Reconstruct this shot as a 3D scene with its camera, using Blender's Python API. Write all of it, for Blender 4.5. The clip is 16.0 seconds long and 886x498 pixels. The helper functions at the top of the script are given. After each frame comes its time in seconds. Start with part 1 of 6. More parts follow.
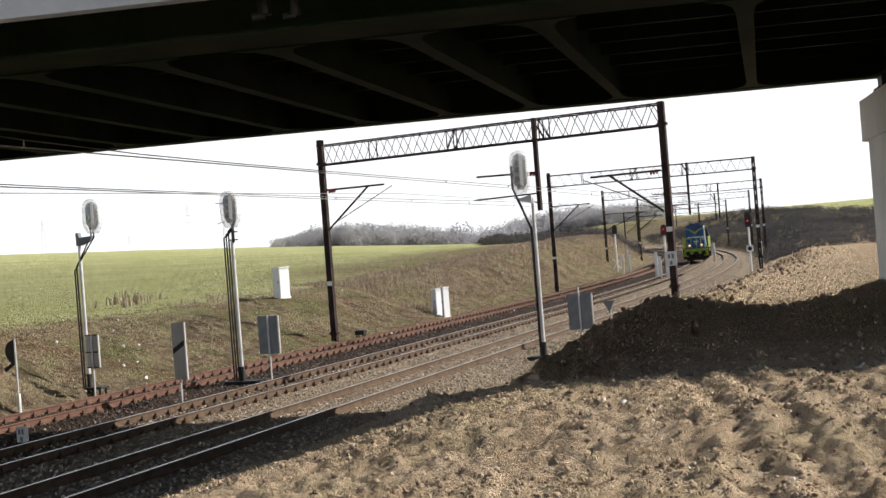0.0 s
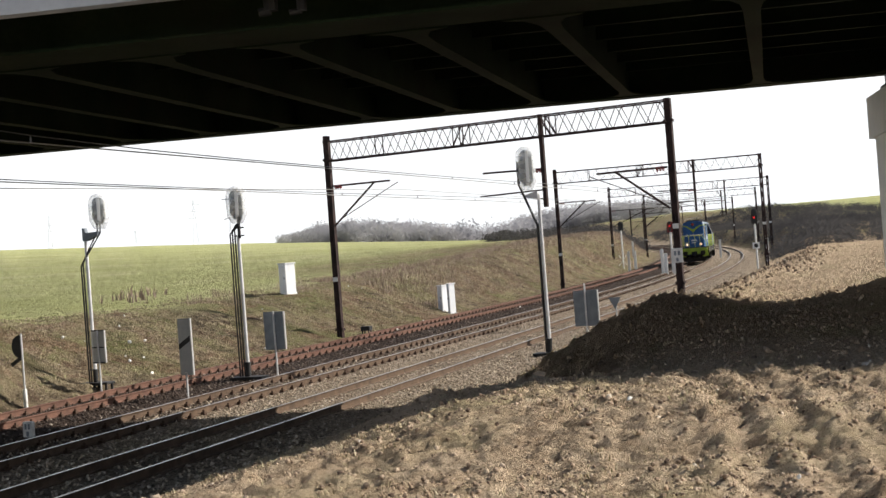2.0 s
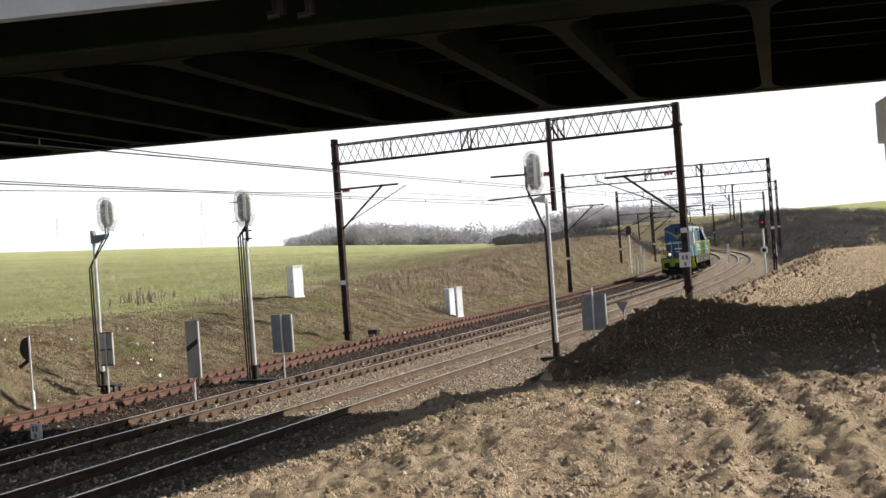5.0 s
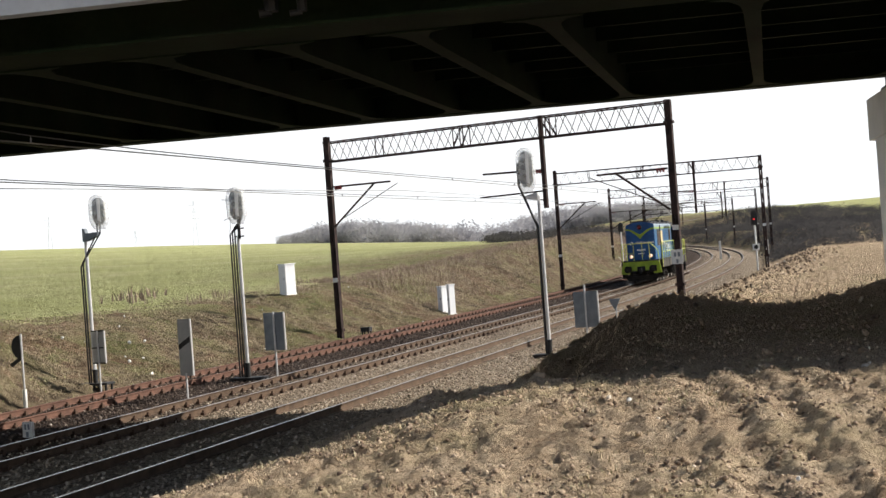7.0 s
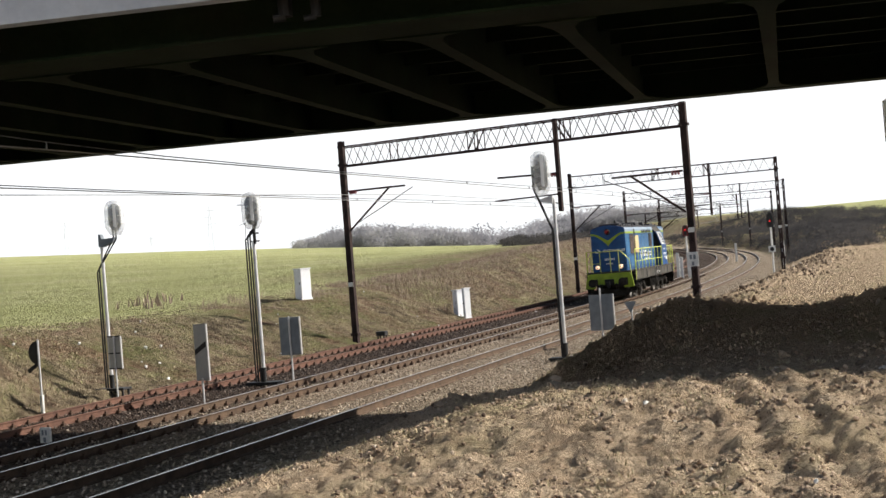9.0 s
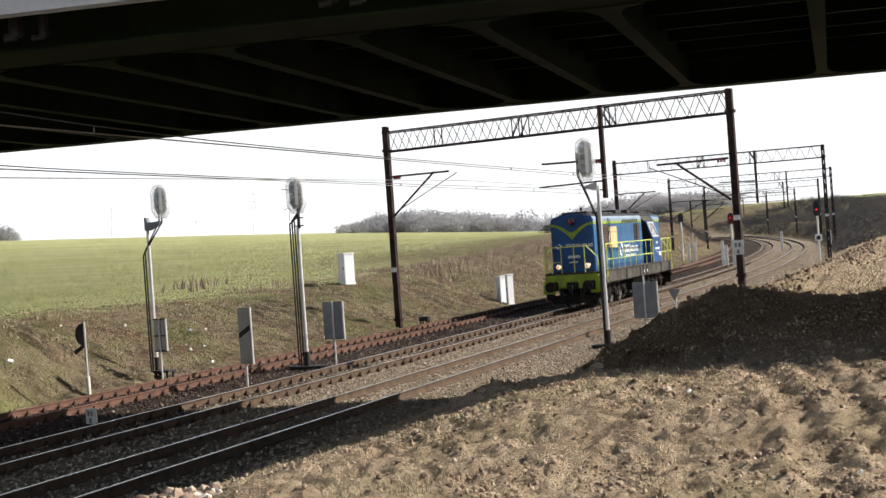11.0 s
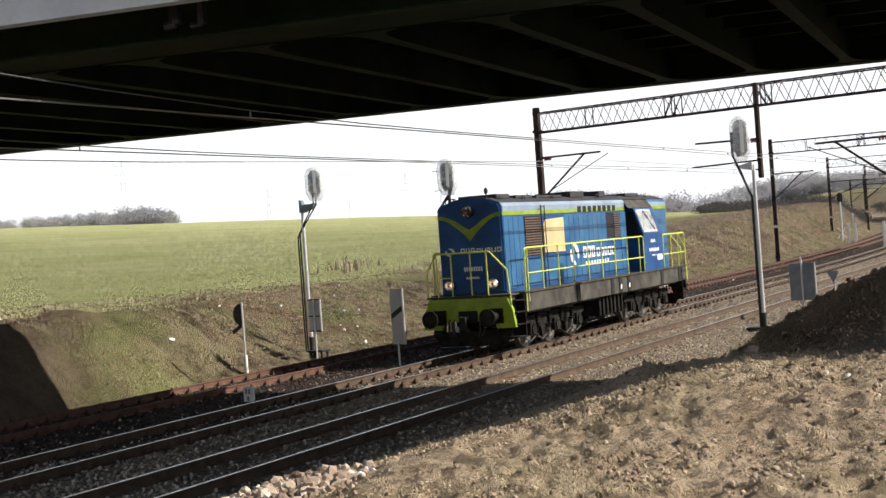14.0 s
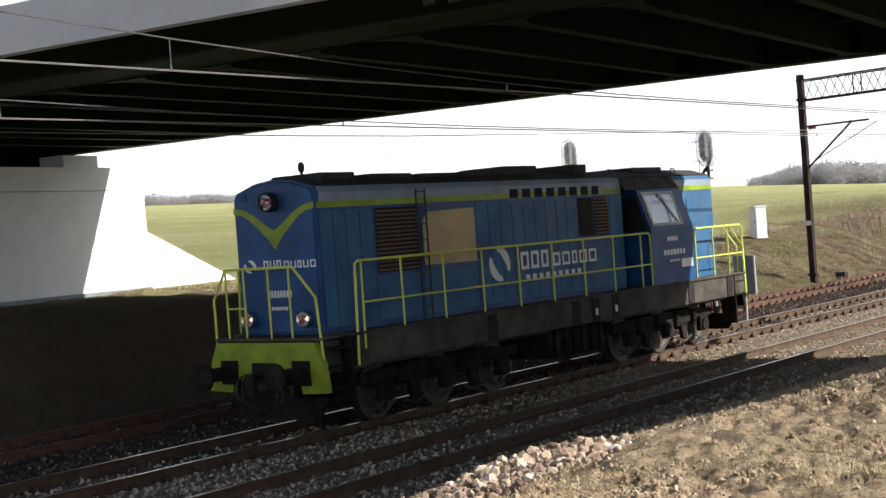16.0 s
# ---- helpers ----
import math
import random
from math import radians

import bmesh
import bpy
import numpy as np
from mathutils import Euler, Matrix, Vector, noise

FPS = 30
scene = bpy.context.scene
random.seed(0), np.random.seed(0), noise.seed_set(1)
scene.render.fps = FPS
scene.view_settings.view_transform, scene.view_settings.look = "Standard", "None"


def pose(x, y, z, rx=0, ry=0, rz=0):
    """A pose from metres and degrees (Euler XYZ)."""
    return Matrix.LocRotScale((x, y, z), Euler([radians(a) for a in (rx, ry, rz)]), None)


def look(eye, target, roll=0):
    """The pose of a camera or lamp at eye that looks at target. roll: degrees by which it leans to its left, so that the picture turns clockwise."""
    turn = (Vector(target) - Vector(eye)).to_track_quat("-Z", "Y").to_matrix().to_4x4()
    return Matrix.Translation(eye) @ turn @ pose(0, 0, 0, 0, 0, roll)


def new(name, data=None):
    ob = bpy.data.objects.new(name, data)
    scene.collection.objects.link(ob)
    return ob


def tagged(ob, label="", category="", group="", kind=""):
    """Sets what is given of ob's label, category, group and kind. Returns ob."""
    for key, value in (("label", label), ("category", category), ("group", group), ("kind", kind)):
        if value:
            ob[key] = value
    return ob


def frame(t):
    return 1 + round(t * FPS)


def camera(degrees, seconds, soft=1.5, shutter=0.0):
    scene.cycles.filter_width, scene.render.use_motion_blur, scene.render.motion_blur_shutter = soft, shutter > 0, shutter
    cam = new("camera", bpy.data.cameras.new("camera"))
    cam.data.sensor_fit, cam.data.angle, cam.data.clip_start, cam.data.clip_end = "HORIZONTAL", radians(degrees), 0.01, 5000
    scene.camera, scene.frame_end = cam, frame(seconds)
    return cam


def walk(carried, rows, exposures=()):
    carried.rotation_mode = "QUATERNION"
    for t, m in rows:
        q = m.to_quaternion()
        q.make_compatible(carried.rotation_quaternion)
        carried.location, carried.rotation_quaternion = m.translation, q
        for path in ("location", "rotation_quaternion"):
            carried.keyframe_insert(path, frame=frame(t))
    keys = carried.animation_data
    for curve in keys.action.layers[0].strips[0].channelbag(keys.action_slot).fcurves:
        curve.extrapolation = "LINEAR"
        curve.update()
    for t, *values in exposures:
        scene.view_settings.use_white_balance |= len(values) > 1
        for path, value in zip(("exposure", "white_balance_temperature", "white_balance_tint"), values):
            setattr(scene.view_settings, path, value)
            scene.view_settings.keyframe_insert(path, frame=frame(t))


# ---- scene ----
# World: x across the tracks (right), y along them (ahead), z up; z = 0 is the rail top of the middle track.
EYE_Z = 3.261
TURN = 18.374
cam = camera(36.41, 16.0, soft=1.5)
CAM = [
    (0.0, 90.259, 4.453, 0.066), (0.5, 90.03, 4.186, 0.385), (1.0, 89.93, 4.524, -0.046), (1.5, 90.11, 4.451, -0.012),
    (2.0, 90.119, 4.311, 0.32), (2.5, 90.107, 4.124, 0.482), (3.0, 90.164, 4.267, -0.209), (3.5, 90.314, 4.301, -0.159),
    (4.0, 90.369, 3.993, 0.526), (6.5, 90.137, 4.201, 0.66), (7.0, 90.161, 4.218, 0.319), (7.5, 90.292, 4.051, 0.668),
    (8.0, 90.375, 4.14, 0.942), (8.5, 90.416, 4.467, 0.85), (11.0, 89.909, 4.062, 2.815), (11.5, 89.947, 3.968, 3.639),
    (12.0, 89.949, 4.46, 4.067), (12.5, 90.162, 4.594, 4.765), (13.0, 90.434, 4.429, 6.091), (13.5, 90.301, 4.155, 7.477),
    (14.0, 89.578, 4.18, 9.237), (14.5, 89.09, 3.47, 12.532), (15.0, 89.687, 2.921, 14.631), (15.5, 89.22, 3.886, 17.995),
    (16.0, 89.189, 4.225, 20.128),
]
walk(cam, [(t, pose(0, 0, EYE_Z, rx, ry, rz + TURN)) for t, rx, ry, rz in CAM], [(0, 0.66), (15.0, 0.66), (16, 0.86)])

# ---- daylight ----
SUN_AZ, SUN_EL = 63.0, 36.0          # degrees clockwise from +y, above the horizon
world = bpy.data.worlds.new("sky")
scene.world = world
world.use_nodes = True
wn = world.node_tree.nodes
sky = wn.new("ShaderNodeTexSky")
sky.sky_type, sky.sun_disc = "NISHITA", False
sky.sun_elevation, sky.sun_rotation = radians(SUN_EL), radians(SUN_AZ)
sky.air_density, sky.dust_density, sky.ozone_density = 1.0, 1.2, 1.0
wn["Background"].inputs["Strength"].default_value = 0.05
wl = world.node_tree.links
# bright spring haze that lies all round on the horizon
way, split, rise, haze = wn.new("ShaderNodeTexCoord"), wn.new("ShaderNodeSeparateXYZ"), wn.new("ShaderNodeMapRange"), wn.new("ShaderNodeMix")
wl.new(way.outputs["Generated"], split.inputs[0])
wl.new(split.outputs["Z"], rise.inputs["Value"])
rise.interpolation_type = "SMOOTHSTEP"
rise.inputs["From Min"].default_value, rise.inputs["From Max"].default_value = 0.09, 0.42
rise.inputs["To Min"].default_value, rise.inputs["To Max"].default_value = 1.0, 0.0
haze.data_type, haze.clamp_factor = "RGBA", True
wl.new(rise.outputs["Result"], haze.inputs["Factor"])
wl.new(sky.outputs["Color"], haze.inputs["A"])
haze.inputs["B"].default_value = (14.5, 14.8, 15.2, 1)
wl.new(haze.outputs["Result"], wn["Background"].inputs["Color"])
sun = new("sun", bpy.data.lights.new("sun", "SUN"))
sun.data.energy, sun.data.angle, sun.data.color = 5.0, radians(0.55), (1.0, 0.935, 0.84)
sd = Vector((math.sin(radians(SUN_AZ)) * math.cos(radians(SUN_EL)), math.cos(radians(SUN_AZ)) * math.cos(radians(SUN_EL)), math.sin(radians(SUN_EL))))
sun.matrix_basis = look(sd * 100, (0, 0, 0))

# ---- building helpers ----
def mat(name, a, b, rough=0.7, metal=0.0, scale=3.0, fine=40.0, bump=0.3, spec=0.4, emit=None, power=0.0, stain=None, amount=0.35):
    """A surface that wanders between colours a and b at two scales, with fine relief and, if given, stains."""
    m = bpy.data.materials.new(name)
    m.use_nodes = True
    n, l = m.node_tree.nodes, m.node_tree.links
    p = n["Principled BSDF"]
    tc = n.new("ShaderNodeTexCoord")
    big, small = n.new("ShaderNodeTexNoise"), n.new("ShaderNodeTexNoise")
    big.inputs["Scale"].default_value, big.inputs["Detail"].default_value = scale, 6
    small.inputs["Scale"].default_value, small.inputs["Detail"].default_value = fine, 4
    for t in (big, small):
        l.new(tc.outputs["Object"], t.inputs["Vector"])
    add = n.new("ShaderNodeMath")
    add.operation = "MULTIPLY_ADD"
    add.inputs[1].default_value = 0.4
    l.new(small.outputs["Fac"], add.inputs[0])
    l.new(big.outputs["Fac"], add.inputs[2])
    ramp = n.new("ShaderNodeValToRGB")
    ramp.color_ramp.elements[0].position, ramp.color_ramp.elements[1].position = 0.5, 0.9
    ramp.color_ramp.elements[0].color, ramp.color_ramp.elements[1].color = (*a, 1), (*b, 1)
    l.new(add.outputs[0], ramp.inputs["Fac"])
    colour = ramp.outputs["Color"]
    if stain:
        st = n.new("ShaderNodeTexNoise")
        st.inputs["Scale"].default_value, st.inputs["Detail"].default_value, st.inputs["Roughness"].default_value = scale * 0.6, 9, 0.7
        l.new(tc.outputs["Object"], st.inputs["Vector"])
        sr = n.new("ShaderNodeValToRGB")
        sr.color_ramp.elements[0].position, sr.color_ramp.elements[1].position = 0.48, 0.68
        l.new(st.outputs["Fac"], sr.inputs["Fac"])
        sm = n.new("ShaderNodeMath")
        sm.operation = "MULTIPLY"
        sm.inputs[1].default_value = amount
        l.new(sr.outputs["Color"], sm.inputs[0])
        mix = n.new("ShaderNodeMix")
        mix.data_type = "RGBA"
        mix.inputs["B"].default_value = (*stain, 1)
        l.new(sm.outputs[0], mix.inputs["Factor"])
        l.new(colour, mix.inputs["A"])
        colour = mix.outputs["Result"]
    l.new(colour, p.inputs["Base Color"])
    p.inputs["Roughness"].default_value, p.inputs["Metallic"].default_value = rough, metal
    p.inputs["Specular IOR Level"].default_value = spec
    if bump:
        bp = n.new("ShaderNodeBump")
        bp.inputs["Strength"].default_value, bp.inputs["Distance"].default_value = bump, 0.02
        l.new(add.outputs[0], bp.inputs["Height"])
        l.new(bp.outputs["Normal"], p.inputs["Normal"])
    if emit:
        p.inputs["Emission Color"].default_value, p.inputs["Emission Strength"].default_value = (*emit, 1), power
    return m


def mesh_of(name, bm, material, smooth=False):
    me = bpy.data.meshes.new(name)
    bm.to_mesh(me)
    bm.free()
    for q in (material if isinstance(material, (list, tuple)) else [material]):
        me.materials.append(q)
    if smooth:
        me.polygons.foreach_set("use_smooth", [True] * len(me.polygons))
    return me


def part(name, bm, material, parent=None, label="", smooth=False):
    ob = new(name, mesh_of(name, bm, material, smooth))
    ob.parent = parent
    if label:
        ob["label"] = label
    return ob


def empty(name, m, label, category, group="", kind=""):
    ob = new(name)
    ob.empty_display_size = 0.2
    ob.matrix_basis = m
    return tagged(ob, label, category, group, kind)


def box(bm, x0, x1, y0, y1, z0, z1, bevel=0.0, m=None):
    g = bmesh.ops.create_cube(bm, size=1)["verts"]
    for v in g:
        v.co = Vector(((x0 + x1) / 2 + v.co.x * (x1 - x0), (y0 + y1) / 2 + v.co.y * (y1 - y0), (z0 + z1) / 2 + v.co.z * (z1 - z0)))
    if bevel:
        edges = list({e for v in g for e in v.link_edges})
        r = bmesh.ops.bevel(bm, geom=edges, offset=bevel, segments=2, affect="EDGES", profile=0.6)
        g = list({v for f in r["faces"] for v in f.verts} | {v for v in g if v.is_valid})
    if m is not None:
        bmesh.ops.transform(bm, matrix=m, verts=[v for v in g if v.is_valid])
    return g


def rod(bm, a, b, r, r2=None, seg=8):
    a, b = Vector(a), Vector(b)
    d = b - a
    q = d.to_track_quat("Z", "Y").to_matrix().to_4x4()
    return bmesh.ops.create_cone(bm, cap_ends=True, segments=seg, radius1=r, radius2=r if r2 is None else r2, depth=d.length,
                                 matrix=Matrix.Translation((a + b) / 2) @ q)["verts"]


def pipe(bm, pts, r, seg=6):
    for a, b in zip(pts, pts[1:]):
        rod(bm, a, b, r, seg=seg)
    for p in pts[1:-1]:
        bmesh.ops.create_icosphere(bm, subdivisions=1, radius=r * 1.03, matrix=Matrix.Translation(p))


def prism(bm, outline, axis, lo, hi):
    """An outline of (u, v) points drawn out along an axis: 'x' takes (y, z), 'y' takes (x, z), 'z' takes (x, y)."""
    def at(u, v, w):
        return {"x": (w, u, v), "y": (u, w, v), "z": (u, v, w)}[axis]
    a, b = [bm.verts.new(at(u, v, lo)) for u, v in outline], [bm.verts.new(at(u, v, hi)) for u, v in outline]
    bm.faces.new(a)
    bm.faces.new(b[::-1])
    for i in range(len(a)):
        j = (i + 1) % len(a)
        bm.faces.new((a[j], a[i], b[i], b[j]))
    bmesh.ops.recalc_face_normals(bm, faces=bm.faces[:])


def bar(bm, a, b, w, h):
    """A flat rolled bar from a to b, w wide and h deep."""
    a, b = Vector(a), Vector(b)
    d = b - a
    q = d.to_track_quat("Y", "Z").to_matrix().to_4x4()
    box(bm, -w / 2, w / 2, -d.length / 2, d.length / 2, -h / 2, h / 2, m=Matrix.Translation((a + b) / 2) @ q)


rnd = random.Random(7)

# ---- plan of the line ----
MID, BEND, CURVE = -16.80, 66.0, 0.00057
TRACKS = {"far": -4.4, "middle": 0.0, "near": 3.75}


def rail_z(s):
    return 1e-5 * min(max(0.0, s - 20), 330) ** 2


def line(off, s):
    """Place and heading (radians to the left) of the line, off metres right of the middle track, s metres ahead."""
    e = max(0.0, s - BEND)
    phi = math.atan(2 * CURVE * e)
    return MID - CURVE * e * e + off * math.cos(phi), s + off * math.sin(phi), phi


BR = radians(9.374)                      # the bridge lies square to this heading
PX, PY = -math.sin(BR), math.cos(BR)     # across the bridge, away from the eye
AX, AY = -math.cos(BR), -math.sin(BR)    # along the bridge, to the left


def bridge_at(p, a, z):
    return Vector((PX * p + AX * a, PY * p + AY * a, z))


BRIDGE = Matrix(((-AX, PX, 0, 0), (-AY, PY, 0, 0), (0, 0, 1, 0), (0, 0, 0, 1)))   # local x: right along the bridge, y: across it

# ---- materials ----
M_STEEL = mat("weathered_steel", (0.014, 0.010, 0.010), (0.050, 0.030, 0.027), 0.8, 0.0, 2, 30, 0.3, spec=0.2)
M_RAILTOP = mat("worn_rail_head", (0.34, 0.32, 0.30), (0.5, 0.48, 0.46), 0.3, 1.0, 5, 60, 0.05)
M_RAIL = mat("brown_rail", (0.055, 0.034, 0.021), (0.12, 0.077, 0.048), 0.85, 0, 4, 60, 0.4)
M_RUST = mat("rusty_rail", (0.082, 0.042, 0.030), (0.15, 0.076, 0.052), 0.9, 0, 4, 60, 0.4)
M_SLEEPER = mat("old_sleeper", (0.10, 0.085, 0.07), (0.22, 0.19, 0.16), 0.9, 0, 3, 40, 0.5)
M_FAST = mat("rusty_fastening", (0.035, 0.022, 0.016), (0.09, 0.05, 0.03), 0.9, 0, 6, 50, 0.3)
M_CONC = mat("pale_concrete", (0.78, 0.80, 0.82), (0.87, 0.88, 0.88), 0.85, 0, 1.0, 20, 0.2, stain=(0.62, 0.62, 0.61), amount=0.3)
M_FASCIA = mat("painted_fascia", (0.48, 0.50, 0.53), (0.60, 0.62, 0.64), 0.7, 0, 0.7, 15, 0.1, stain=(0.33, 0.34, 0.36), amount=0.4)
# green girder paint and deck: underside shade is put into these near-black colours
M_GIRDER = mat("green_girder_in_shade", (0.012, 0.022, 0.011), (0.026, 0.040, 0.021), 0.7, 0, 0.8, 12, 0.1, stain=(0.030, 0.025, 0.018), amount=0.5, spec=0.06)
M_DECK = mat("deck_in_shade", (0.005, 0.006, 0.005), (0.011, 0.013, 0.010), 0.9, 0, 1.0, 12, 0.2, spec=0.05)
M_MAST = mat("galvanised_mast", (0.55, 0.56, 0.58), (0.72, 0.72, 0.72), 0.45, 0.3, 3, 30, 0.1, stain=(0.35, 0.33, 0.3), amount=0.3)
M_BLACK = mat("black_paint", (0.012, 0.012, 0.013), (0.03, 0.03, 0.03), 0.6, 0, 4, 40, 0.2)
M_SIGN = mat("sign_back", (0.15, 0.175, 0.20), (0.23, 0.26, 0.29), 0.55, 0.1, 3, 40, 0.1)
M_SIGNEDGE = mat("aluminium_edge", (0.5, 0.5, 0.5), (0.65, 0.65, 0.65), 0.4, 0.6, 5, 50, 0.1)
M_WHITE = mat("white_paint", (0.66, 0.66, 0.64), (0.80, 0.80, 0.78), 0.6, 0, 3, 40, 0.1, stain=(0.5, 0.48, 0.44), amount=0.3)
M_CAB = mat("cabinet_paint", (0.70, 0.72, 0.76), (0.80, 0.81, 0.83), 0.55, 0, 3, 40, 0.1, stain=(0.5, 0.5, 0.5), amount=0.25)
M_GREYSIGN = mat("grey_sign_face", (0.36, 0.37, 0.36), (0.46, 0.46, 0.44), 0.6, 0, 3, 40, 0.1)
M_REDLAMP = mat("red_signal_lens", (0.5, 0.01, 0.01), (0.6, 0.02, 0.02), 0.3, 0, 4, 40, 0.0, emit=(1.0, 0.02, 0.02), power=0.6)
M_REDBACK = mat("dark_red_paint", (0.10, 0.012, 0.018), (0.16, 0.02, 0.02), 0.6, 0, 4, 40, 0.1)
M_WIRE = mat("wire_grey", (0.10, 0.10, 0.10), (0.2, 0.2, 0.2), 0.5, 0.6, 5, 50, 0.0)
M_WIREC = mat("worn_copper_wire", (0.30, 0.29, 0.27), (0.45, 0.43, 0.40), 0.4, 0.7, 5, 50, 0.0)
M_BLUE = mat("blue_loco_paint", (0.006, 0.042, 0.15), (0.016, 0.088, 0.25), 0.4, 0, 1.3, 25, 0.06, spec=0.25, stain=(0.010, 0.028, 0.08), amount=0.5)
# chalky fade of the sides, with their sunlight put in; M_BLUE stays deeper
M_CHALK_LIT = mat("chalky_blue_sunlit", (0.013, 0.072, 0.19), (0.050, 0.155, 0.29), 0.5, 0, 1.1, 18, 0.06, spec=0.18, stain=(0.085, 0.12, 0.16), amount=0.5)
M_PALE = mat("faded_blue_band", (0.17, 0.24, 0.33), (0.27, 0.33, 0.41), 0.5, 0, 1.3, 25, 0.06, stain=(0.12, 0.13, 0.15), amount=0.4)
M_LIME = mat("lime_paint", (0.17, 0.25, 0.008), (0.27, 0.37, 0.018), 0.5, 0, 3, 30, 0.05, stain=(0.10, 0.12, 0.02), amount=0.35)
M_RAILING = mat("yellow_railing", (0.56, 0.62, 0.08), (0.68, 0.72, 0.16), 0.5, 0, 3, 30, 0.05)
M_FRAME = mat("grimy_frame", (0.045, 0.042, 0.038), (0.10, 0.093, 0.08), 0.8, 0, 2, 25, 0.2, stain=(0.03, 0.027, 0.024), amount=0.7, spec=0.12)
M_BOGIE = mat("oily_bogie", (0.006, 0.0055, 0.005), (0.030, 0.027, 0.024), 0.8, 0.0, 4, 30, 0.4, spec=0.08)
M_WHEEL = mat("wheel_steel", (0.05, 0.045, 0.042), (0.11, 0.10, 0.09), 0.5, 0.4, 4, 30, 0.2)
M_ROOF = mat("sooty_roof", (0.018, 0.018, 0.02), (0.05, 0.05, 0.055), 0.8, 0, 2, 25, 0.3)
M_GRILLE = mat("brown_grille", (0.09, 0.06, 0.045), (0.17, 0.11, 0.08), 0.8, 0, 3, 30, 0.2)
M_TAN = mat("tan_cover", (0.48, 0.38, 0.20), (0.60, 0.48, 0.27), 0.8, 0, 1.5, 25, 0.2, stain=(0.33, 0.26, 0.15), amount=0.4)
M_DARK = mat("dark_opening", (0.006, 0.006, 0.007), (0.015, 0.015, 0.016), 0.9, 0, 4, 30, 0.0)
M_LETTER = mat("white_marking", (0.72, 0.73, 0.74), (0.8, 0.8, 0.8), 0.6, 0, 3, 40, 0.0)
M_SEAM = mat("panel_seam", (0.012, 0.04, 0.12), (0.02, 0.06, 0.16), 0.7, 0, 3, 40, 0.0)
M_LAMP = mat("lamp_bulb", (0.8, 0.75, 0.7), (0.85, 0.8, 0.75), 0.3, 0, 3, 40, 0.0, emit=(1.0, 0.68, 0.46), power=1.2)
M_REDGLASS = mat("red_marker_glass", (0.35, 0.02, 0.03), (0.45, 0.03, 0.04), 0.1, 0, 3, 40, 0.0)
M_CHROME = mat("lamp_ring", (0.5, 0.5, 0.5), (0.6, 0.6, 0.6), 0.25, 1.0, 3, 40, 0.0)
M_GRASS = mat("grass_blade", (0.17, 0.18, 0.05), (0.30, 0.27, 0.11), 0.9, 0, 0.6, 8, 0.0)
# distance haze is put into the pylons' pale base colour
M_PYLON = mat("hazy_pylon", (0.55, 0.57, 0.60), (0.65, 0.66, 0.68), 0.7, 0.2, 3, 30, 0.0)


def pane_material():
    """Window glass: clear with a strong sheen, and a patchy pale film that paints in the sky's brightness."""
    m = bpy.data.materials.new("sky_pale_pane")
    m.use_nodes = True
    n, l = m.node_tree.nodes, m.node_tree.links
    n.remove(n["Principled BSDF"])
    clear, gloss, sky_film = n.new("ShaderNodeBsdfTransparent"), n.new("ShaderNodeBsdfGlossy"), n.new("ShaderNodeBsdfDiffuse")
    gloss.inputs["Roughness"].default_value = 0.05
    sky_film.inputs["Color"].default_value = (0.78, 0.79, 0.80, 1)
    tc, t, r = n.new("ShaderNodeTexCoord"), n.new("ShaderNodeTexNoise"), n.new("ShaderNodeMapRange")
    t.inputs["Scale"].default_value, t.inputs["Detail"].default_value = 2.5, 7
    r.inputs["From Min"].default_value, r.inputs["From Max"].default_value = 0.3, 0.7
    r.inputs["To Min"].default_value, r.inputs["To Max"].default_value = 0.20, 0.40
    a, b = n.new("ShaderNodeMixShader"), n.new("ShaderNodeMixShader")
    l.new(tc.outputs["Object"], t.inputs["Vector"])
    l.new(t.outputs["Fac"], r.inputs["Value"])
    a.inputs["Fac"].default_value = 0.55
    l.new(clear.outputs["BSDF"], a.inputs[1])
    l.new(gloss.outputs["BSDF"], a.inputs[2])
    l.new(r.outputs["Result"], b.inputs["Fac"])
    l.new(a.outputs["Shader"], b.inputs[1])
    l.new(sky_film.outputs["BSDF"], b.inputs[2])
    l.new(b.outputs["Shader"], n["Material Output"].inputs["Surface"])
    return m


M_PANE = pane_material()


def twig_material(name, low, high, scale):
    """Thin bare twigs that let light through."""
    m = bpy.data.materials.new(name)
    m.use_nodes = True
    n, l = m.node_tree.nodes, m.node_tree.links
    n.remove(n["Principled BSDF"])
    tc, t, r = n.new("ShaderNodeTexCoord"), n.new("ShaderNodeTexNoise"), n.new("ShaderNodeValToRGB")
    t.inputs["Scale"].default_value, t.inputs["Detail"].default_value = scale, 6
    l.new(tc.outputs["Object"], t.inputs["Vector"])
    l.new(t.outputs["Fac"], r.inputs["Fac"])
    r.color_ramp.elements[0].position, r.color_ramp.elements[0].color = 0.35, (*low, 1)
    r.color_ramp.elements[1].position, r.color_ramp.elements[1].color = 0.65, (*high, 1)
    d, s, x = n.new("ShaderNodeBsdfDiffuse"), n.new("ShaderNodeBsdfTranslucent"), n.new("ShaderNodeMixShader")
    for k in (d, s):
        l.new(r.outputs["Color"], k.inputs["Color"])
    l.new(d.outputs["BSDF"], x.inputs[1])
    l.new(s.outputs["BSDF"], x.inputs[2])
    l.new(x.outputs["Shader"], n["Material Output"].inputs["Surface"])
    return m


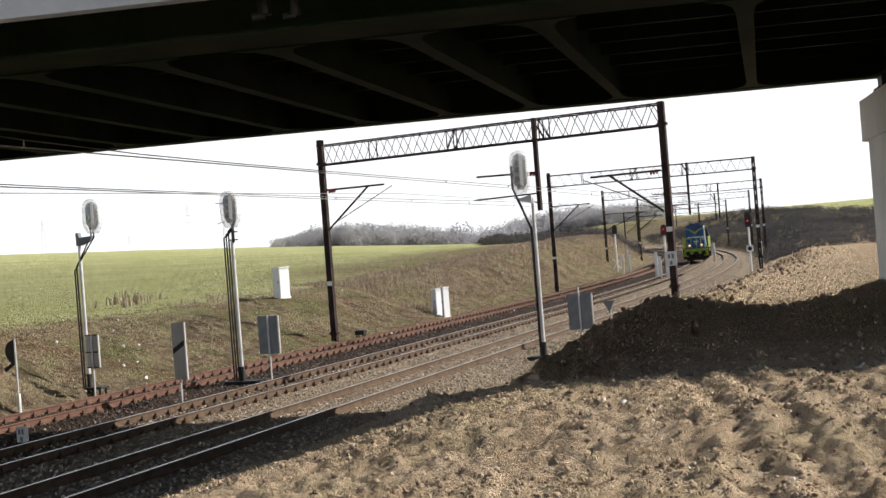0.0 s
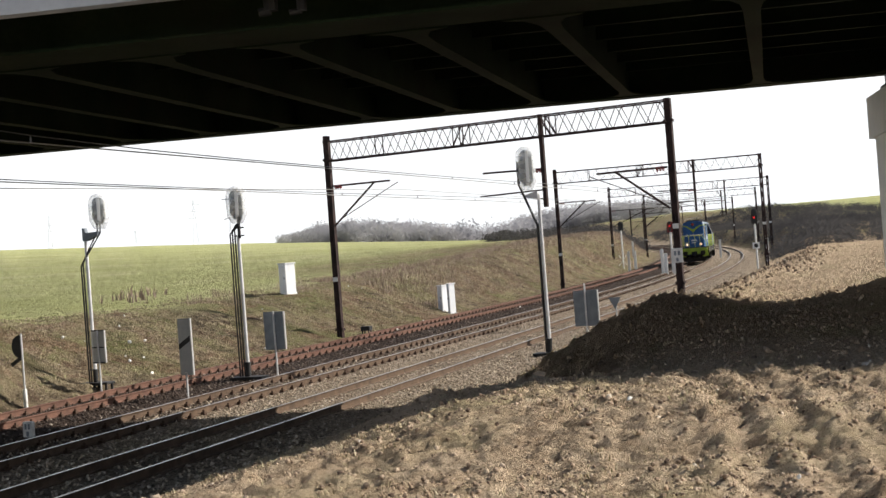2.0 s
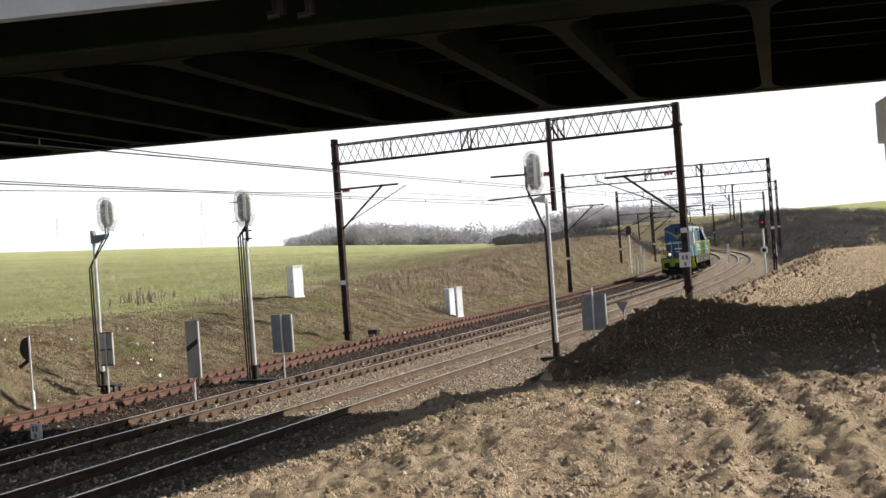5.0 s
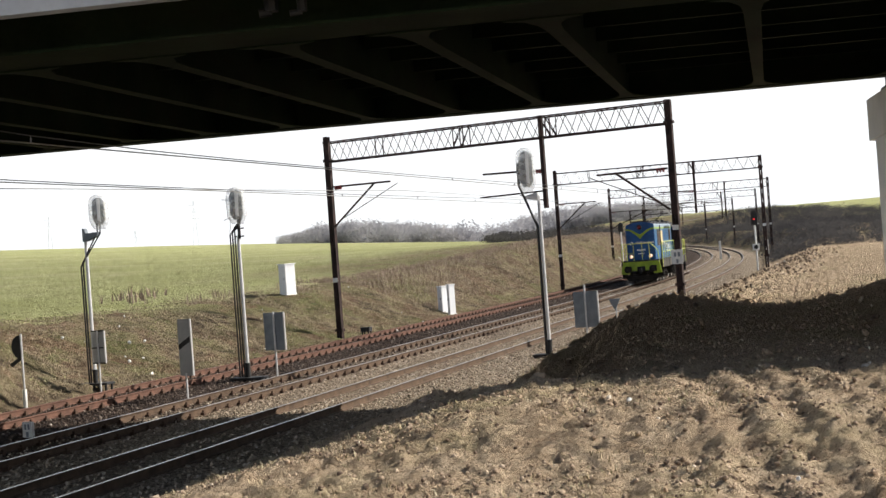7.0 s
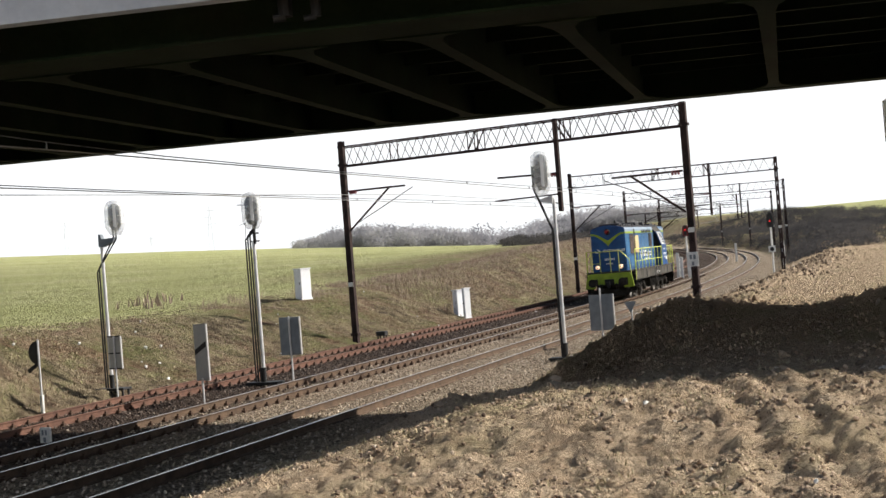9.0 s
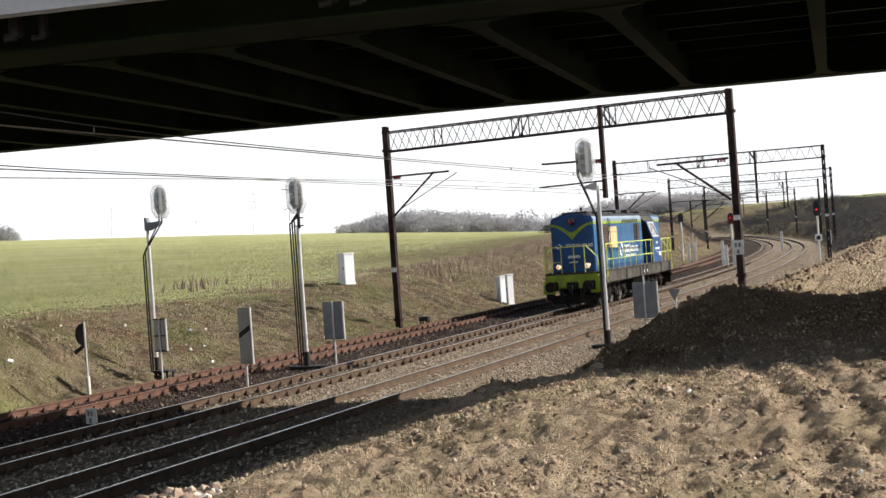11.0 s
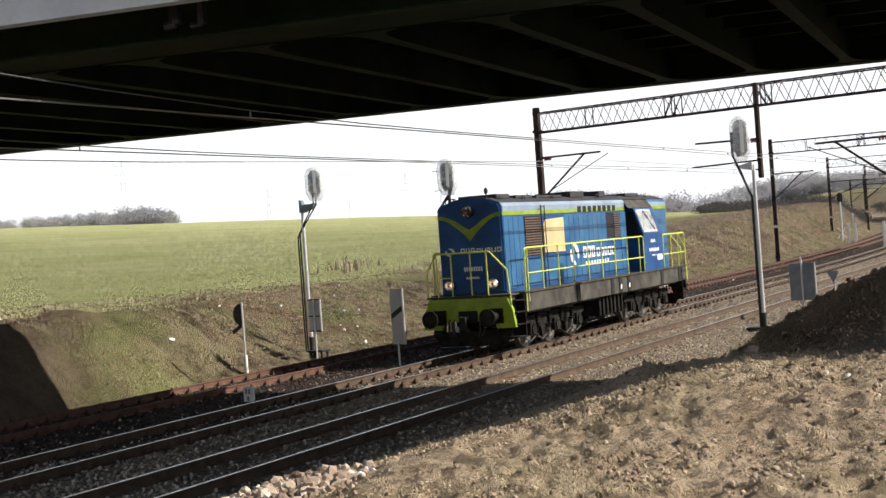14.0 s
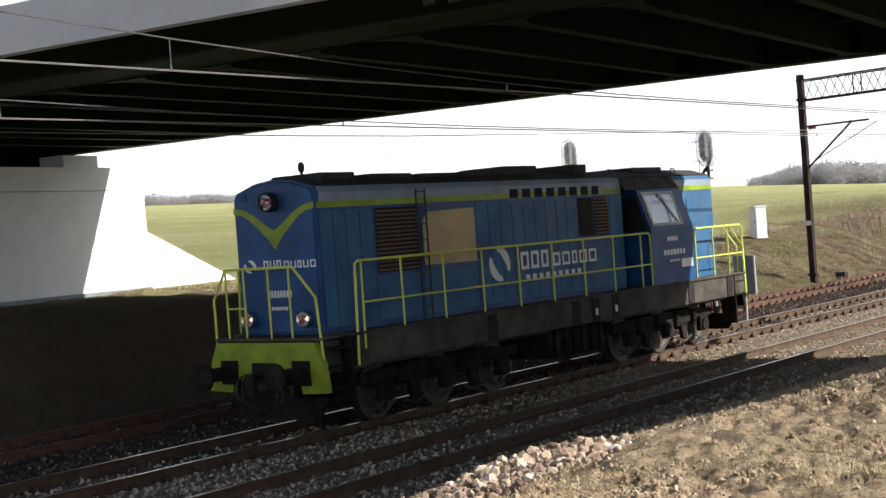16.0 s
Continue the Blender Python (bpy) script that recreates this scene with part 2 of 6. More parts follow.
# paler than real twigs: aerial haze is painted into the far woods' colour
M_HAZY_TWIG = twig_material("bare_twigs_in_haze", (0.37, 0.37, 0.395), (0.45, 0.445, 0.465), 0.02)
M_FOLD = twig_material("bright_fold", (0.85, 0.86, 0.86), (0.92, 0.92, 0.92), 3)
M_WRAPPED = twig_material("wrapped_board", (0.72, 0.74, 0.74), (0.86, 0.87, 0.87), 3)
M_SHRUB = twig_material("dark_shrub", (0.050, 0.050, 0.054), (0.11, 0.104, 0.102), 0.08)


def film_material():
    """Clear plastic film: mostly see-through, the rest glows with the light behind it and shines."""
    m = twig_material("clear_wrap", (0.82, 0.84, 0.85), (0.92, 0.93, 0.93), 5)
    n, l = m.node_tree.nodes, m.node_tree.links
    out = n["Material Output"]
    body = out.inputs["Surface"].links[0].from_socket
    clear, gloss, a, b = n.new("ShaderNodeBsdfTransparent"), n.new("ShaderNodeBsdfGlossy"), n.new("ShaderNodeMixShader"), n.new("ShaderNodeMixShader")
    gloss.inputs["Roughness"].default_value = 0.15
    a.inputs["Fac"].default_value, b.inputs["Fac"].default_value = 0.25, 0.36
    l.new(body, a.inputs[1])
    l.new(gloss.outputs["BSDF"], a.inputs[2])
    l.new(clear.outputs["BSDF"], b.inputs[1])
    l.new(a.outputs["Shader"], b.inputs[2])
    l.new(b.outputs["Shader"], out.inputs["Surface"])
    return m


M_FILM = film_material()


def ground_material():
    """Dry grass, green field, bare earth and ballast, mixed by the zones that are stored on the ground's points."""
    m = bpy.data.materials.new("ground_cover")
    m.use_nodes = True
    n, l = m.node_tree.nodes, m.node_tree.links
    p = n["Principled BSDF"]
    tc = n.new("ShaderNodeTexCoord")
    zone = n.new("ShaderNodeAttribute")
    zone.attribute_name = "zone"
    sep = n.new("ShaderNodeSeparateColor")
    l.new(zone.outputs["Color"], sep.inputs["Color"])

    def noise_at(scale, detail=6, rough=0.6, stretch=None):
        t = n.new("ShaderNodeTexNoise")
        t.inputs["Scale"].default_value, t.inputs["Detail"].default_value, t.inputs["Roughness"].default_value = scale, detail, rough
        if stretch:
            mp = n.new("ShaderNodeMapping")
            mp.inputs["Scale"].default_value = stretch
            l.new(tc.outputs["Object"], mp.inputs["Vector"])
            l.new(mp.outputs["Vector"], t.inputs["Vector"])
        else:
            l.new(tc.outputs["Object"], t.inputs["Vector"])
        return t.outputs["Fac"]

    def ramp(fac, *stops):
        r = n.new("ShaderNodeValToRGB")
        while len(r.color_ramp.elements) < len(stops):
            r.color_ramp.elements.new(0.5)
        for e, (at, c) in zip(r.color_ramp.elements, stops):
            e.position, e.color = at, (*c, 1)
        l.new(fac, r.inputs["Fac"])
        return r.outputs["Color"]

    def blend(fac, a, b):
        x = n.new("ShaderNodeMix")
        x.data_type = "RGBA"
        l.new(fac, x.inputs["Factor"])
        l.new(a, x.inputs["A"])
        l.new(b, x.inputs["B"])
        return x.outputs["Result"]

    grass = ramp(noise_at(0.9, 9, 0.72), (0.34, (0.055, 0.04, 0.027)), (0.45, (0.15, 0.115, 0.075)), (0.55, (0.29, 0.235, 0.15)), (0.66, (0.19, 0.19, 0.085)), (0.74, (0.38, 0.32, 0.22)))
    spots = ramp(noise_at(0.22, 5, 0.6), (0.47, (0, 0, 0)), (0.62, (0.7, 0.7, 0.7)))
    green = ramp(noise_at(3.0, 8, 0.7), (0.35, (0.09, 0.10, 0.032)), (0.65, (0.21, 0.215, 0.08)))
    grass = blend(spots, grass, green)
    soil = ramp(noise_at(2.4, 9, 0.75), (0.36, (0.07, 0.04, 0.026)), (0.52, (0.20, 0.125, 0.082)), (0.66, (0.38, 0.28, 0.20)))
    grass = blend(ramp(noise_at(0.34, 7, 0.68), (0.50, (0, 0, 0)), (0.60, (0.8, 0.8, 0.8))), grass, soil)
    field = ramp(noise_at(0.05, 9, 0.75), (0.33, (0.31, 0.325, 0.125)), (0.50, (0.375, 0.385, 0.175)), (0.66, (0.46, 0.44, 0.25)))
    earth = ramp(noise_at(2.2, 14, 0.86), (0.28, (0.17, 0.105, 0.06)), (0.42, (0.47, 0.345, 0.23)), (0.56, (0.69, 0.54, 0.38)), (0.72, (0.80, 0.66, 0.48)))
    crumbs = ramp(noise_at(38, 4, 0.7), (0.36, (0.18, 0.15, 0.13)), (0.47, (0.9, 0.9, 0.9)), (0.64, (1.0, 1.0, 1.0)))
    fine = n.new("ShaderNodeMix")
    fine.data_type, fine.blend_type = "RGBA", "MULTIPLY"
    fine.inputs["Factor"].default_value = 0.75
    l.new(earth, fine.inputs["A"])
    l.new(crumbs, fine.inputs["B"])
    earth = fine.outputs["Result"]
    straw = ramp(noise_at(0.45, 7, 0.65), (0.50, (0, 0, 0)), (0.66, (0.75, 0.75, 0.75)))
    straw_c = ramp(noise_at(9, 8, 0.7), (0.35, (0.26, 0.21, 0.12)), (0.65, (0.56, 0.48, 0.29)))
    earth = blend(straw, earth, straw_c)
    bed = ramp(noise_at(11, 7, 0.8), (0.38, (0.085, 0.06, 0.042)), (0.50, (0.31, 0.245, 0.18)), (0.62, (0.62, 0.52, 0.40)))
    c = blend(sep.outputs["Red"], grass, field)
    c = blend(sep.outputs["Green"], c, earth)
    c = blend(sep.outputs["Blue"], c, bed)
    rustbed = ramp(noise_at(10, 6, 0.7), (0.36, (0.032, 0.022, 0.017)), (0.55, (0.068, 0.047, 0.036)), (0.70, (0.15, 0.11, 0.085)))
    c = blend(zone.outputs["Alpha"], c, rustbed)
    l.new(c, p.inputs["Base Color"])
    p.inputs["Roughness"].default_value, p.inputs["Specular IOR Level"].default_value = 0.95, 0.15
    bp = n.new("ShaderNodeBump")
    bp.inputs["Strength"].default_value, bp.inputs["Distance"].default_value = 1.0, 0.22
    l.new(noise_at(6, 12, 0.82), bp.inputs["Height"])
    grit = n.new("ShaderNodeBump")
    grit.inputs["Strength"].default_value, grit.inputs["Distance"].default_value = 1.0, 0.16
    l.new(noise_at(32, 6, 0.75), grit.inputs["Height"])
    l.new(bp.outputs["Normal"], grit.inputs["Normal"])
    l.new(grit.outputs["Normal"], p.inputs["Normal"])
    return m


M_GROUND = ground_material()

# ---- ground ----
def smooth(a, b, x):
    t = min(1.0, max(0.0, (x - a) / (b - a)))
    return t * t * (3 - 2 * t)


def interp(x, *pts):
    for (x0, y0), (x1, y1) in zip(pts, pts[1:]):
        if x <= x1:
            return y0 + (y1 - y0) * min(1, max(0, (x - x0) / (x1 - x0)))
    return pts[-1][1]


def rough(x, y, scale, octaves=4):
    return noise.fractal(Vector((x * scale, y * scale, 3.7)), 0.9, 2.1, octaves)


def ground(x, y):
    """Height and zones (field, earth, ballast, sooty bed with dark bank soil) of the ground."""
    cx, _, phi = line(0, y)
    cr = (x - cx) * math.cos(phi)
    zr = rail_z(y)
    field = earth = bed = soot_soil = 0.0
    if cr < -6.3:                                        # ditch, bank and field on the far side
        crest = interp(y, (-20, 1.9), (30, 1.75), (60, 1.55), (93, 2.3), (132, 3.6), (170, 4.2), (400, 4.5))
        top = -14.3 + 3.9 * (1 - smooth(31, 43, y))
        n1 = rough(x, y, 0.35) * 0.20 + (abs(rough(x, y + 4, 0.9, 4)) * 0.26 - 0.06) * (1 - smooth(45, 90, y))
        if cr > -8.2:
            z = zr + interp(-cr, (6.3, -0.20), (6.9, -0.42), (8.2, -0.40))
            bed = smooth(-6.9, -6.4, cr)
        elif cr > top:
            z = zr - 0.40 + (crest + 0.40 - zr) * smooth(-7.6, top - 0.6 * (1 if y > 38 else 0.3), cr) + n1
        else:
            plane = 0.07 - 0.0487 * x
            base = crest - (0.07 - 0.0487 * (cx + top))
            z = plane + base * math.exp(-(top - cr) / 30) + n1 * math.exp(-(top - cr) / 6)
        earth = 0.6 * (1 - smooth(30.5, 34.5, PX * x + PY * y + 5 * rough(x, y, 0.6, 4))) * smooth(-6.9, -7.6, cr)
        # dark brown colour on the bank, ending along the bridge's far edge
        soot_soil = 0.6 * (1 - smooth(31.5, 34.5, PX * x + PY * y + 3 * rough(x, y, 0.6, 4))) * smooth(-6.9, -7.6, cr)
        field = smooth(top - 0.2, top - 3.2, cr + rough(x, y, 0.25) * 2.2) * (1 if y < 75 else 1 - 0.85 * smooth(75, 100, y) * smooth(-34, -22, cr))
        field = max(field, 0.8 * math.exp(-((x + 24.0) / 1.7) ** 2 - ((y - 29.8) / 1.5) ** 2))
    elif cr < 6.0:                                       # the track bed
        z = zr - 0.178 + rough(x, y, 1.5) * 0.03
        near = smooth(-1.5, 0.9, cr + 0.5 * rough(x, y, 1.2, 3))
        bed, soot_soil = 1.0, 1 - near
    else:                                                # earthworks on the near side
        cr -= 1.6 * smooth(14.2, 17, y) * (1 - 0.7 * smooth(24, 28, y)) * (1 - smooth(31, 34, y)) + 0.9 * smooth(32, 35, y) * (1 - smooth(36, 48, y)) + 0.3 * rough(x, y, 0.35, 3) * smooth(13, 18, y)
        plateau = interp(y, (-30, 1.35), (8, 1.47), (11, 1.62), (13.2, 1.83), (14.0, 1.82), (15.2, 1.6), (19, 1.5), (26, 1.5), (31, 1.56), (40, 1.55), (75, 1.45), (120, 1.5), (175, 3.1), (420, 3.4))
        mound = 0.48 * math.exp(-((x + 5.5) / 1.9) ** 2 - ((y - 29.3) / 3.2) ** 2) + 0.5 * math.exp(-((x - 0.4) / 1.6) ** 2 - ((y - 29.5) / 4.5) ** 2)
        rise = interp(cr, (6.0, -0.20), (6.35, -0.38), (7.0, -0.30), (7.8, 0.18), (9.0, 0.62), (10.4, 1.08), (11.5, 1.46), (12.6, 1.5), (600, 1.5)) / 1.5
        z = zr * (1 - smooth(6, 11, cr)) + plateau * rise if rise > 0 else zr + rise * 1.5
        shelf = interp(x, (-11.4, -0.35), (-10.84, -0.1), (-9.8, 0.33), (-9.1, 0.53), (-7.8, 0.81), (-6.74, 1.11), (-6.3, 1.20), (-5.4, 1.44), (-5.1, 1.52), (-4.4, 1.71), (-3.8, 1.80), (-2.0, 1.82), (5, 1.83))
        here = smooth(9.6, 11.6, y) * (1 - smooth(13.4, 15.2, y))
        z += (shelf - z) * here
        z += mound * smooth(7.0, 9.0, cr)
        lumps = rough(x, y, 0.8, 3) * 0.035 + abs(rough(x + 9, y, 2.6, 3)) * 0.035 - 0.045 + rough(x, y + 5, 5.0, 3) * 0.042 + rough(x + 4, y, 13.0, 2) * 0.03 + abs(rough(x, y, 8.0, 3)) * 0.09
        pit = rough(x + 2, y + 7, 4.2, 4)
        lumps -= 0.075 * smooth(0.28, 0.55, pit) * (1 - smooth(26, 32, y))
        lumps += 0.025 * (1 - min(1.0, abs(rough(x, y + 11, 1.5, 4)) * 2.2)) ** 2
        lumps *= 1 + 0.5 * smooth(13.5, 16, y) * (1 - smooth(11.5, 14, cr))
        ruts = 0.0
        for rx, ry, deep in ((-0.46, 9.2, 0.06), (-1.08, 9.76, 0.05), (1.1, 9.5, 0.05), (0.35, 9.5, 0.04), (-1.9, 9.5, 0.03), (-0.05, 9.4, 0.035)):
            u = x - rx + 0.228 * (y - ry) + 0.03 * math.sin(y * 1.1 + rx)
            ruts += -0.85 * deep * math.exp(-(u / 0.14) ** 2) + 0.5 * deep * math.exp(-((u + 0.23) / 0.10) ** 2)
        ruts *= (1 - smooth(13.5, 17, y)) * (1.0 + 0.25 * rough(x + 3, y, 0.9, 3))
        z += ((0.78 + 0.6 * smooth(20, 26, y)) * lumps + ruts) * smooth(6.6, 8.5, cr)
        far = max(0.0, y - 230)
        z += min(far, 260) * 0.029 * smooth(14, 40, cr) + max(0, cr - 60) * 0.01
        earth = smooth(6.5, 7.3, cr + rough(x, y, 1.2) * 0.5) * (1 - smooth(118, 150, y + rough(x, y, 0.1) * 12))
        field = smooth(205, 240, y) * smooth(30, 52, cr + 8 * rough(x, y, 0.05, 3))
        bed = 1 - smooth(6.4, 7.0, cr + rough(x, y, 1.2) * 0.5)
    away = math.hypot(x, y)
    if away > 700:
        z -= (away - 700) * 0.035
    return z, (field, earth, bed, soot_soil)


def steps(*runs):
    out = []
    for a, b, d in runs:
        k = max(1, round((b - a) / d))
        out += [a + (b - a) * i / k for i in range(k)]
    return out + [runs[-1][1]]


def make_ground():
    ys = steps((-400, -60, 40), (-60, 2, 4), (2, 6, 0.4), (6, 7.5, 0.15), (7.5, 15, 0.045), (15, 17, 0.08), (17, 24, 0.12), (24, 34, 0.2), (34, 75, 0.5), (75, 140, 1.3), (140, 320, 4), (320, 700, 14), (700, 2600, 150))
    xs = steps((-1500, -300, 60), (-300, -90, 10), (-90, -40, 2), (-40, -33, 0.6), (-33, -23, 0.3), (-23, -10.9, 0.45), (-10.9, -8.6, 0.15), (-8.6, 2.6, 0.052), (2.6, 3.4, 0.15), (3.4, 12, 0.7), (12, 60, 4), (60, 300, 20), (300, 1500, 100))
    verts, zones = [], []
    for y in ys:
        for x in xs:
            z, zn = ground(x, y)
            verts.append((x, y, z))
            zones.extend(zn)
    w = len(xs)
    faces = [(j * w + i, j * w + i + 1, (j + 1) * w + i + 1, (j + 1) * w + i) for j in range(len(ys) - 1) for i in range(w - 1)]
    me = bpy.data.meshes.new("ground")
    me.from_pydata(verts, [], faces)
    at = me.attributes.new("zone", "FLOAT_COLOR", "POINT")
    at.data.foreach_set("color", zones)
    me.polygons.foreach_set("use_smooth", [True] * len(me.polygons))
    me.materials.append(M_GROUND)
    tagged(new("ground", me), "bare lumpy earth, dry grassy bank and green field", "ground", kind="structure")


make_ground()


# ---- railway tracks ----
RAIL_OUTLINE = [(-0.075, -0.172), (0.075, -0.172), (0.075, -0.16), (0.012, -0.14), (0.010, -0.04), (0.036, -0.03), (0.036, -0.004),
                (0.030, 0.0), (-0.030, 0.0), (-0.036, -0.004), (-0.036, -0.03), (-0.010, -0.04), (-0.012, -0.14), (-0.075, -0.16)]


def rail_mesh(off, side, mats):
    me = bpy.data.meshes.new("rail")
    ss = steps((-40, 60, 5), (60, 330, 4))
    verts, faces, top = [], [], []
    k = len(RAIL_OUTLINE)
    for s in ss:
        for u, v in RAIL_OUTLINE:
            x, y, _ = line(off + side * 0.7535 + u, s)
            verts.append((x, y, rail_z(s) + v))
    for j in range(len(ss) - 1):
        for i in range(k):
            faces.append((j * k + i, j * k + (i + 1) % k, (j + 1) * k + (i + 1) % k, (j + 1) * k + i))
            top.append(1 if i in (6, 7, 8) else 0)
    me.from_pydata(verts, [], faces)
    for q in mats:
        me.materials.append(q)
    me.polygons.foreach_set("material_index", top)
    return me


def sleeper_mesh():
    bm = bmesh.new()
    box(bm, -1.3, 1.3, -0.13, 0.13, -0.32, -0.196, 0.012)
    return mesh_of("sleeper", bm, M_SLEEPER)


def fastening_mesh(material):
    bm = bmesh.new()
    box(bm, -0.19, 0.19, -0.09, 0.09, -0.18, -0.166)
    for sx in (-0.12, 0.12):
        box(bm, sx - 0.045, sx + 0.045, -0.055, 0.055, -0.166, -0.105)
        rod(bm, (sx, 0, -0.12), (sx, 0, -0.055), 0.028, seg=6)
    return mesh_of("fastening", bm, material)


def make_tracks():
    sl, fa = sleeper_mesh(), fastening_mesh(M_FAST)
    for key, off in TRACKS.items():
        words = {"far": "rust-red disused railway track on sooty ballast", "middle": "main railway track with brown rails and dark fastenings",
                 "near": "railway track with worn rails in pale ballast"}[key]
        t = empty("railway_track", Matrix(), words, "track", "tracks", "structure")
        rust = key == "far"
        for side in (-1, 1):
            ob = new("rail", rail_mesh(off, side, (M_RUST, M_RUST) if rust else (M_RAIL, M_RAILTOP)))
            ob.parent = t
        s = 8.0
        while s < 118:
            x, y, phi = line(off, s)
            m = pose(x, y, rail_z(s), 0, 0, math.degrees(phi))
            ob = new("sleeper", sl)
            ob.parent, ob.matrix_basis = t, m
            for side in (-0.7535, 0.7535) if key != "near" else ():
                ob = new("fastening", fa)
                ob.parent, ob.matrix_basis = t, m @ pose(side, 0, 0)
            s += 0.62


make_tracks()


# ---- ballast stones ----
def stone_shapes(r, count):
    out = []
    for _ in range(count):
        bm = bmesh.new()
        bmesh.ops.create_icosphere(bm, subdivisions=1, radius=1)
        for v in bm.verts:
            v.co *= r.uniform(0.72, 1.15)
            v.co.z *= 0.75
        bmesh.ops.convex_hull(bm, input=bm.verts[:])
        bm.verts.index_update()
        out.append(([tuple(v.co) for v in bm.verts], [[v.index for v in f.verts] for f in bm.faces]))
        bm.free()
    return out


def scatter(name, spots, material, label, category, seed=1):
    """Many loose stones (x, y, z, size) in one mesh."""
    r = random.Random(seed)
    shapes = stone_shapes(r, 12)
    verts, faces = [], []
    for x, y, z, size in spots:
        vs, fs = shapes[r.randrange(12)]
        q = Euler((r.uniform(0, 6.3), r.uniform(0, 6.3), r.uniform(0, 6.3))).to_matrix()
        k = len(verts)
        verts += [tuple(Vector((x, y, z)) + q @ (Vector(v) * size)) for v in vs]
        faces += [[i + k for i in f] for f in fs]
    me = bpy.data.meshes.new(name)
    me.from_pydata(verts, [], faces)
    me.materials.append(material)
    return tagged(new(name, me), label, category, kind="stuff")


def island_stone(name, stops):
    """Stone whose tone changes from piece to piece."""
    m = bpy.data.materials.new(name)
    m.use_nodes = True
    n, l = m.node_tree.nodes, m.node_tree.links
    g = n.new("ShaderNodeNewGeometry")
    r = n.new("ShaderNodeValToRGB")
    while len(r.color_ramp.elements) < len(stops):
        r.color_ramp.elements.new(0.5)
    for e, (at, c) in zip(r.color_ramp.elements, stops):
        e.position, e.color = at, (*c, 1)
    t = n.new("ShaderNodeTexNoise")
    t.inputs["Scale"].default_value = 25
    mix = n.new("ShaderNodeMix")
    mix.data_type, mix.blend_type = "RGBA", "MULTIPLY"
    mix.inputs["Factor"].default_value = 0.5
    l.new(g.outputs["Random Per Island"], r.inputs["Fac"])
    l.new(r.outputs["Color"], mix.inputs["A"])
    l.new(t.outputs["Fac"], mix.inputs["B"])
    l.new(mix.outputs["Result"], n["Principled BSDF"].inputs["Base Color"])
    n["Principled BSDF"].inputs["Roughness"].default_value = 0.9
    return m


M_BALLAST = island_stone("ballast_stones", ((0.0, (0.26, 0.20, 0.14)), (0.4, (0.48, 0.385, 0.285)), (0.8, (0.63, 0.52, 0.40)), (1.0, (0.80, 0.70, 0.58))))
M_SOOTY = island_stone("sooty_stones", ((0.0, (0.035, 0.024, 0.019)), (0.5, (0.085, 0.058, 0.045)), (0.88, (0.17, 0.125, 0.10)), (1.0, (0.50, 0.43, 0.36))))
M_HEAP = island_stone("fresh_stones", ((0.0, (0.14, 0.095, 0.07)), (0.5, (0.36, 0.26, 0.19)), (0.85, (0.62, 0.50, 0.38)), (1.0, (0.92, 0.86, 0.78))))


def make_ballast():
    r = random.Random(3)
    pale, dark = [], []
    for _ in range(52000):
        s = 9 + 100 * r.random() ** 1.7
        cr = r.uniform(-6.4, 8.0)
        if any(abs(abs(cr - o) - 0.7535) < 0.10 for o in TRACKS.values()):
            continue
        x, y, _ = line(cr, s)
        z, zone = ground(x, y)
        if zone[2] < 0.4:
            continue
        (pale if cr > r.uniform(-1.5, 0.9) else dark).append((x, y, z + r.uniform(-0.01, 0.025), r.uniform(0.018, 0.042)))
    scatter("ballast", pale, M_BALLAST, "pale grey-brown crushed stone ballast between the rails", "ballast", 4)
    scatter("sooty_ballast", dark, M_SOOTY, "dark sooty ballast round the rusty track", "ballast", 5)
    heap = []
    for _ in range(3400):
        a, q = r.uniform(0, 6.283), math.sqrt(r.random()) * r.uniform(0.8, 1.15)
        x, y = -7.55 + 1.0 * q * math.cos(a), 10.0 + 1.35 * q * math.sin(a)
        heap.append((x, y, ground(x, y)[0] + 0.26 * max(0, 1 - q * q) * r.uniform(0.3, 1) + 0.02, 0.025 + 0.065 * r.random() ** 1.6))
    scatter("stone_heap", heap, M_HEAP, "heap of fresh pale crushed stones on the bank", "stones", 6)
    clods = []
    for _ in range(92000):
        y = 6.5 + 26 * r.random() ** 1.7
        x = r.uniform(-8.2, 3.2)
        if rough(x, y, 1.3, 4) < r.uniform(-0.35, 0.25):
            continue
        clods.append((x, y, ground(x, y)[0] - 0.003, 0.006 + 0.026 * r.random() ** 3))
    scatter("clods", clods, island_stone("clods_of_earth", ((0.0, (0.12, 0.075, 0.05)), (0.45, (0.36, 0.255, 0.17)), (0.985, (0.62, 0.48, 0.345)), (1.0, (0.92, 0.84, 0.72)))),
            "crumbled clods and pebbles on bare earth", "clods", 7)


make_ballast()


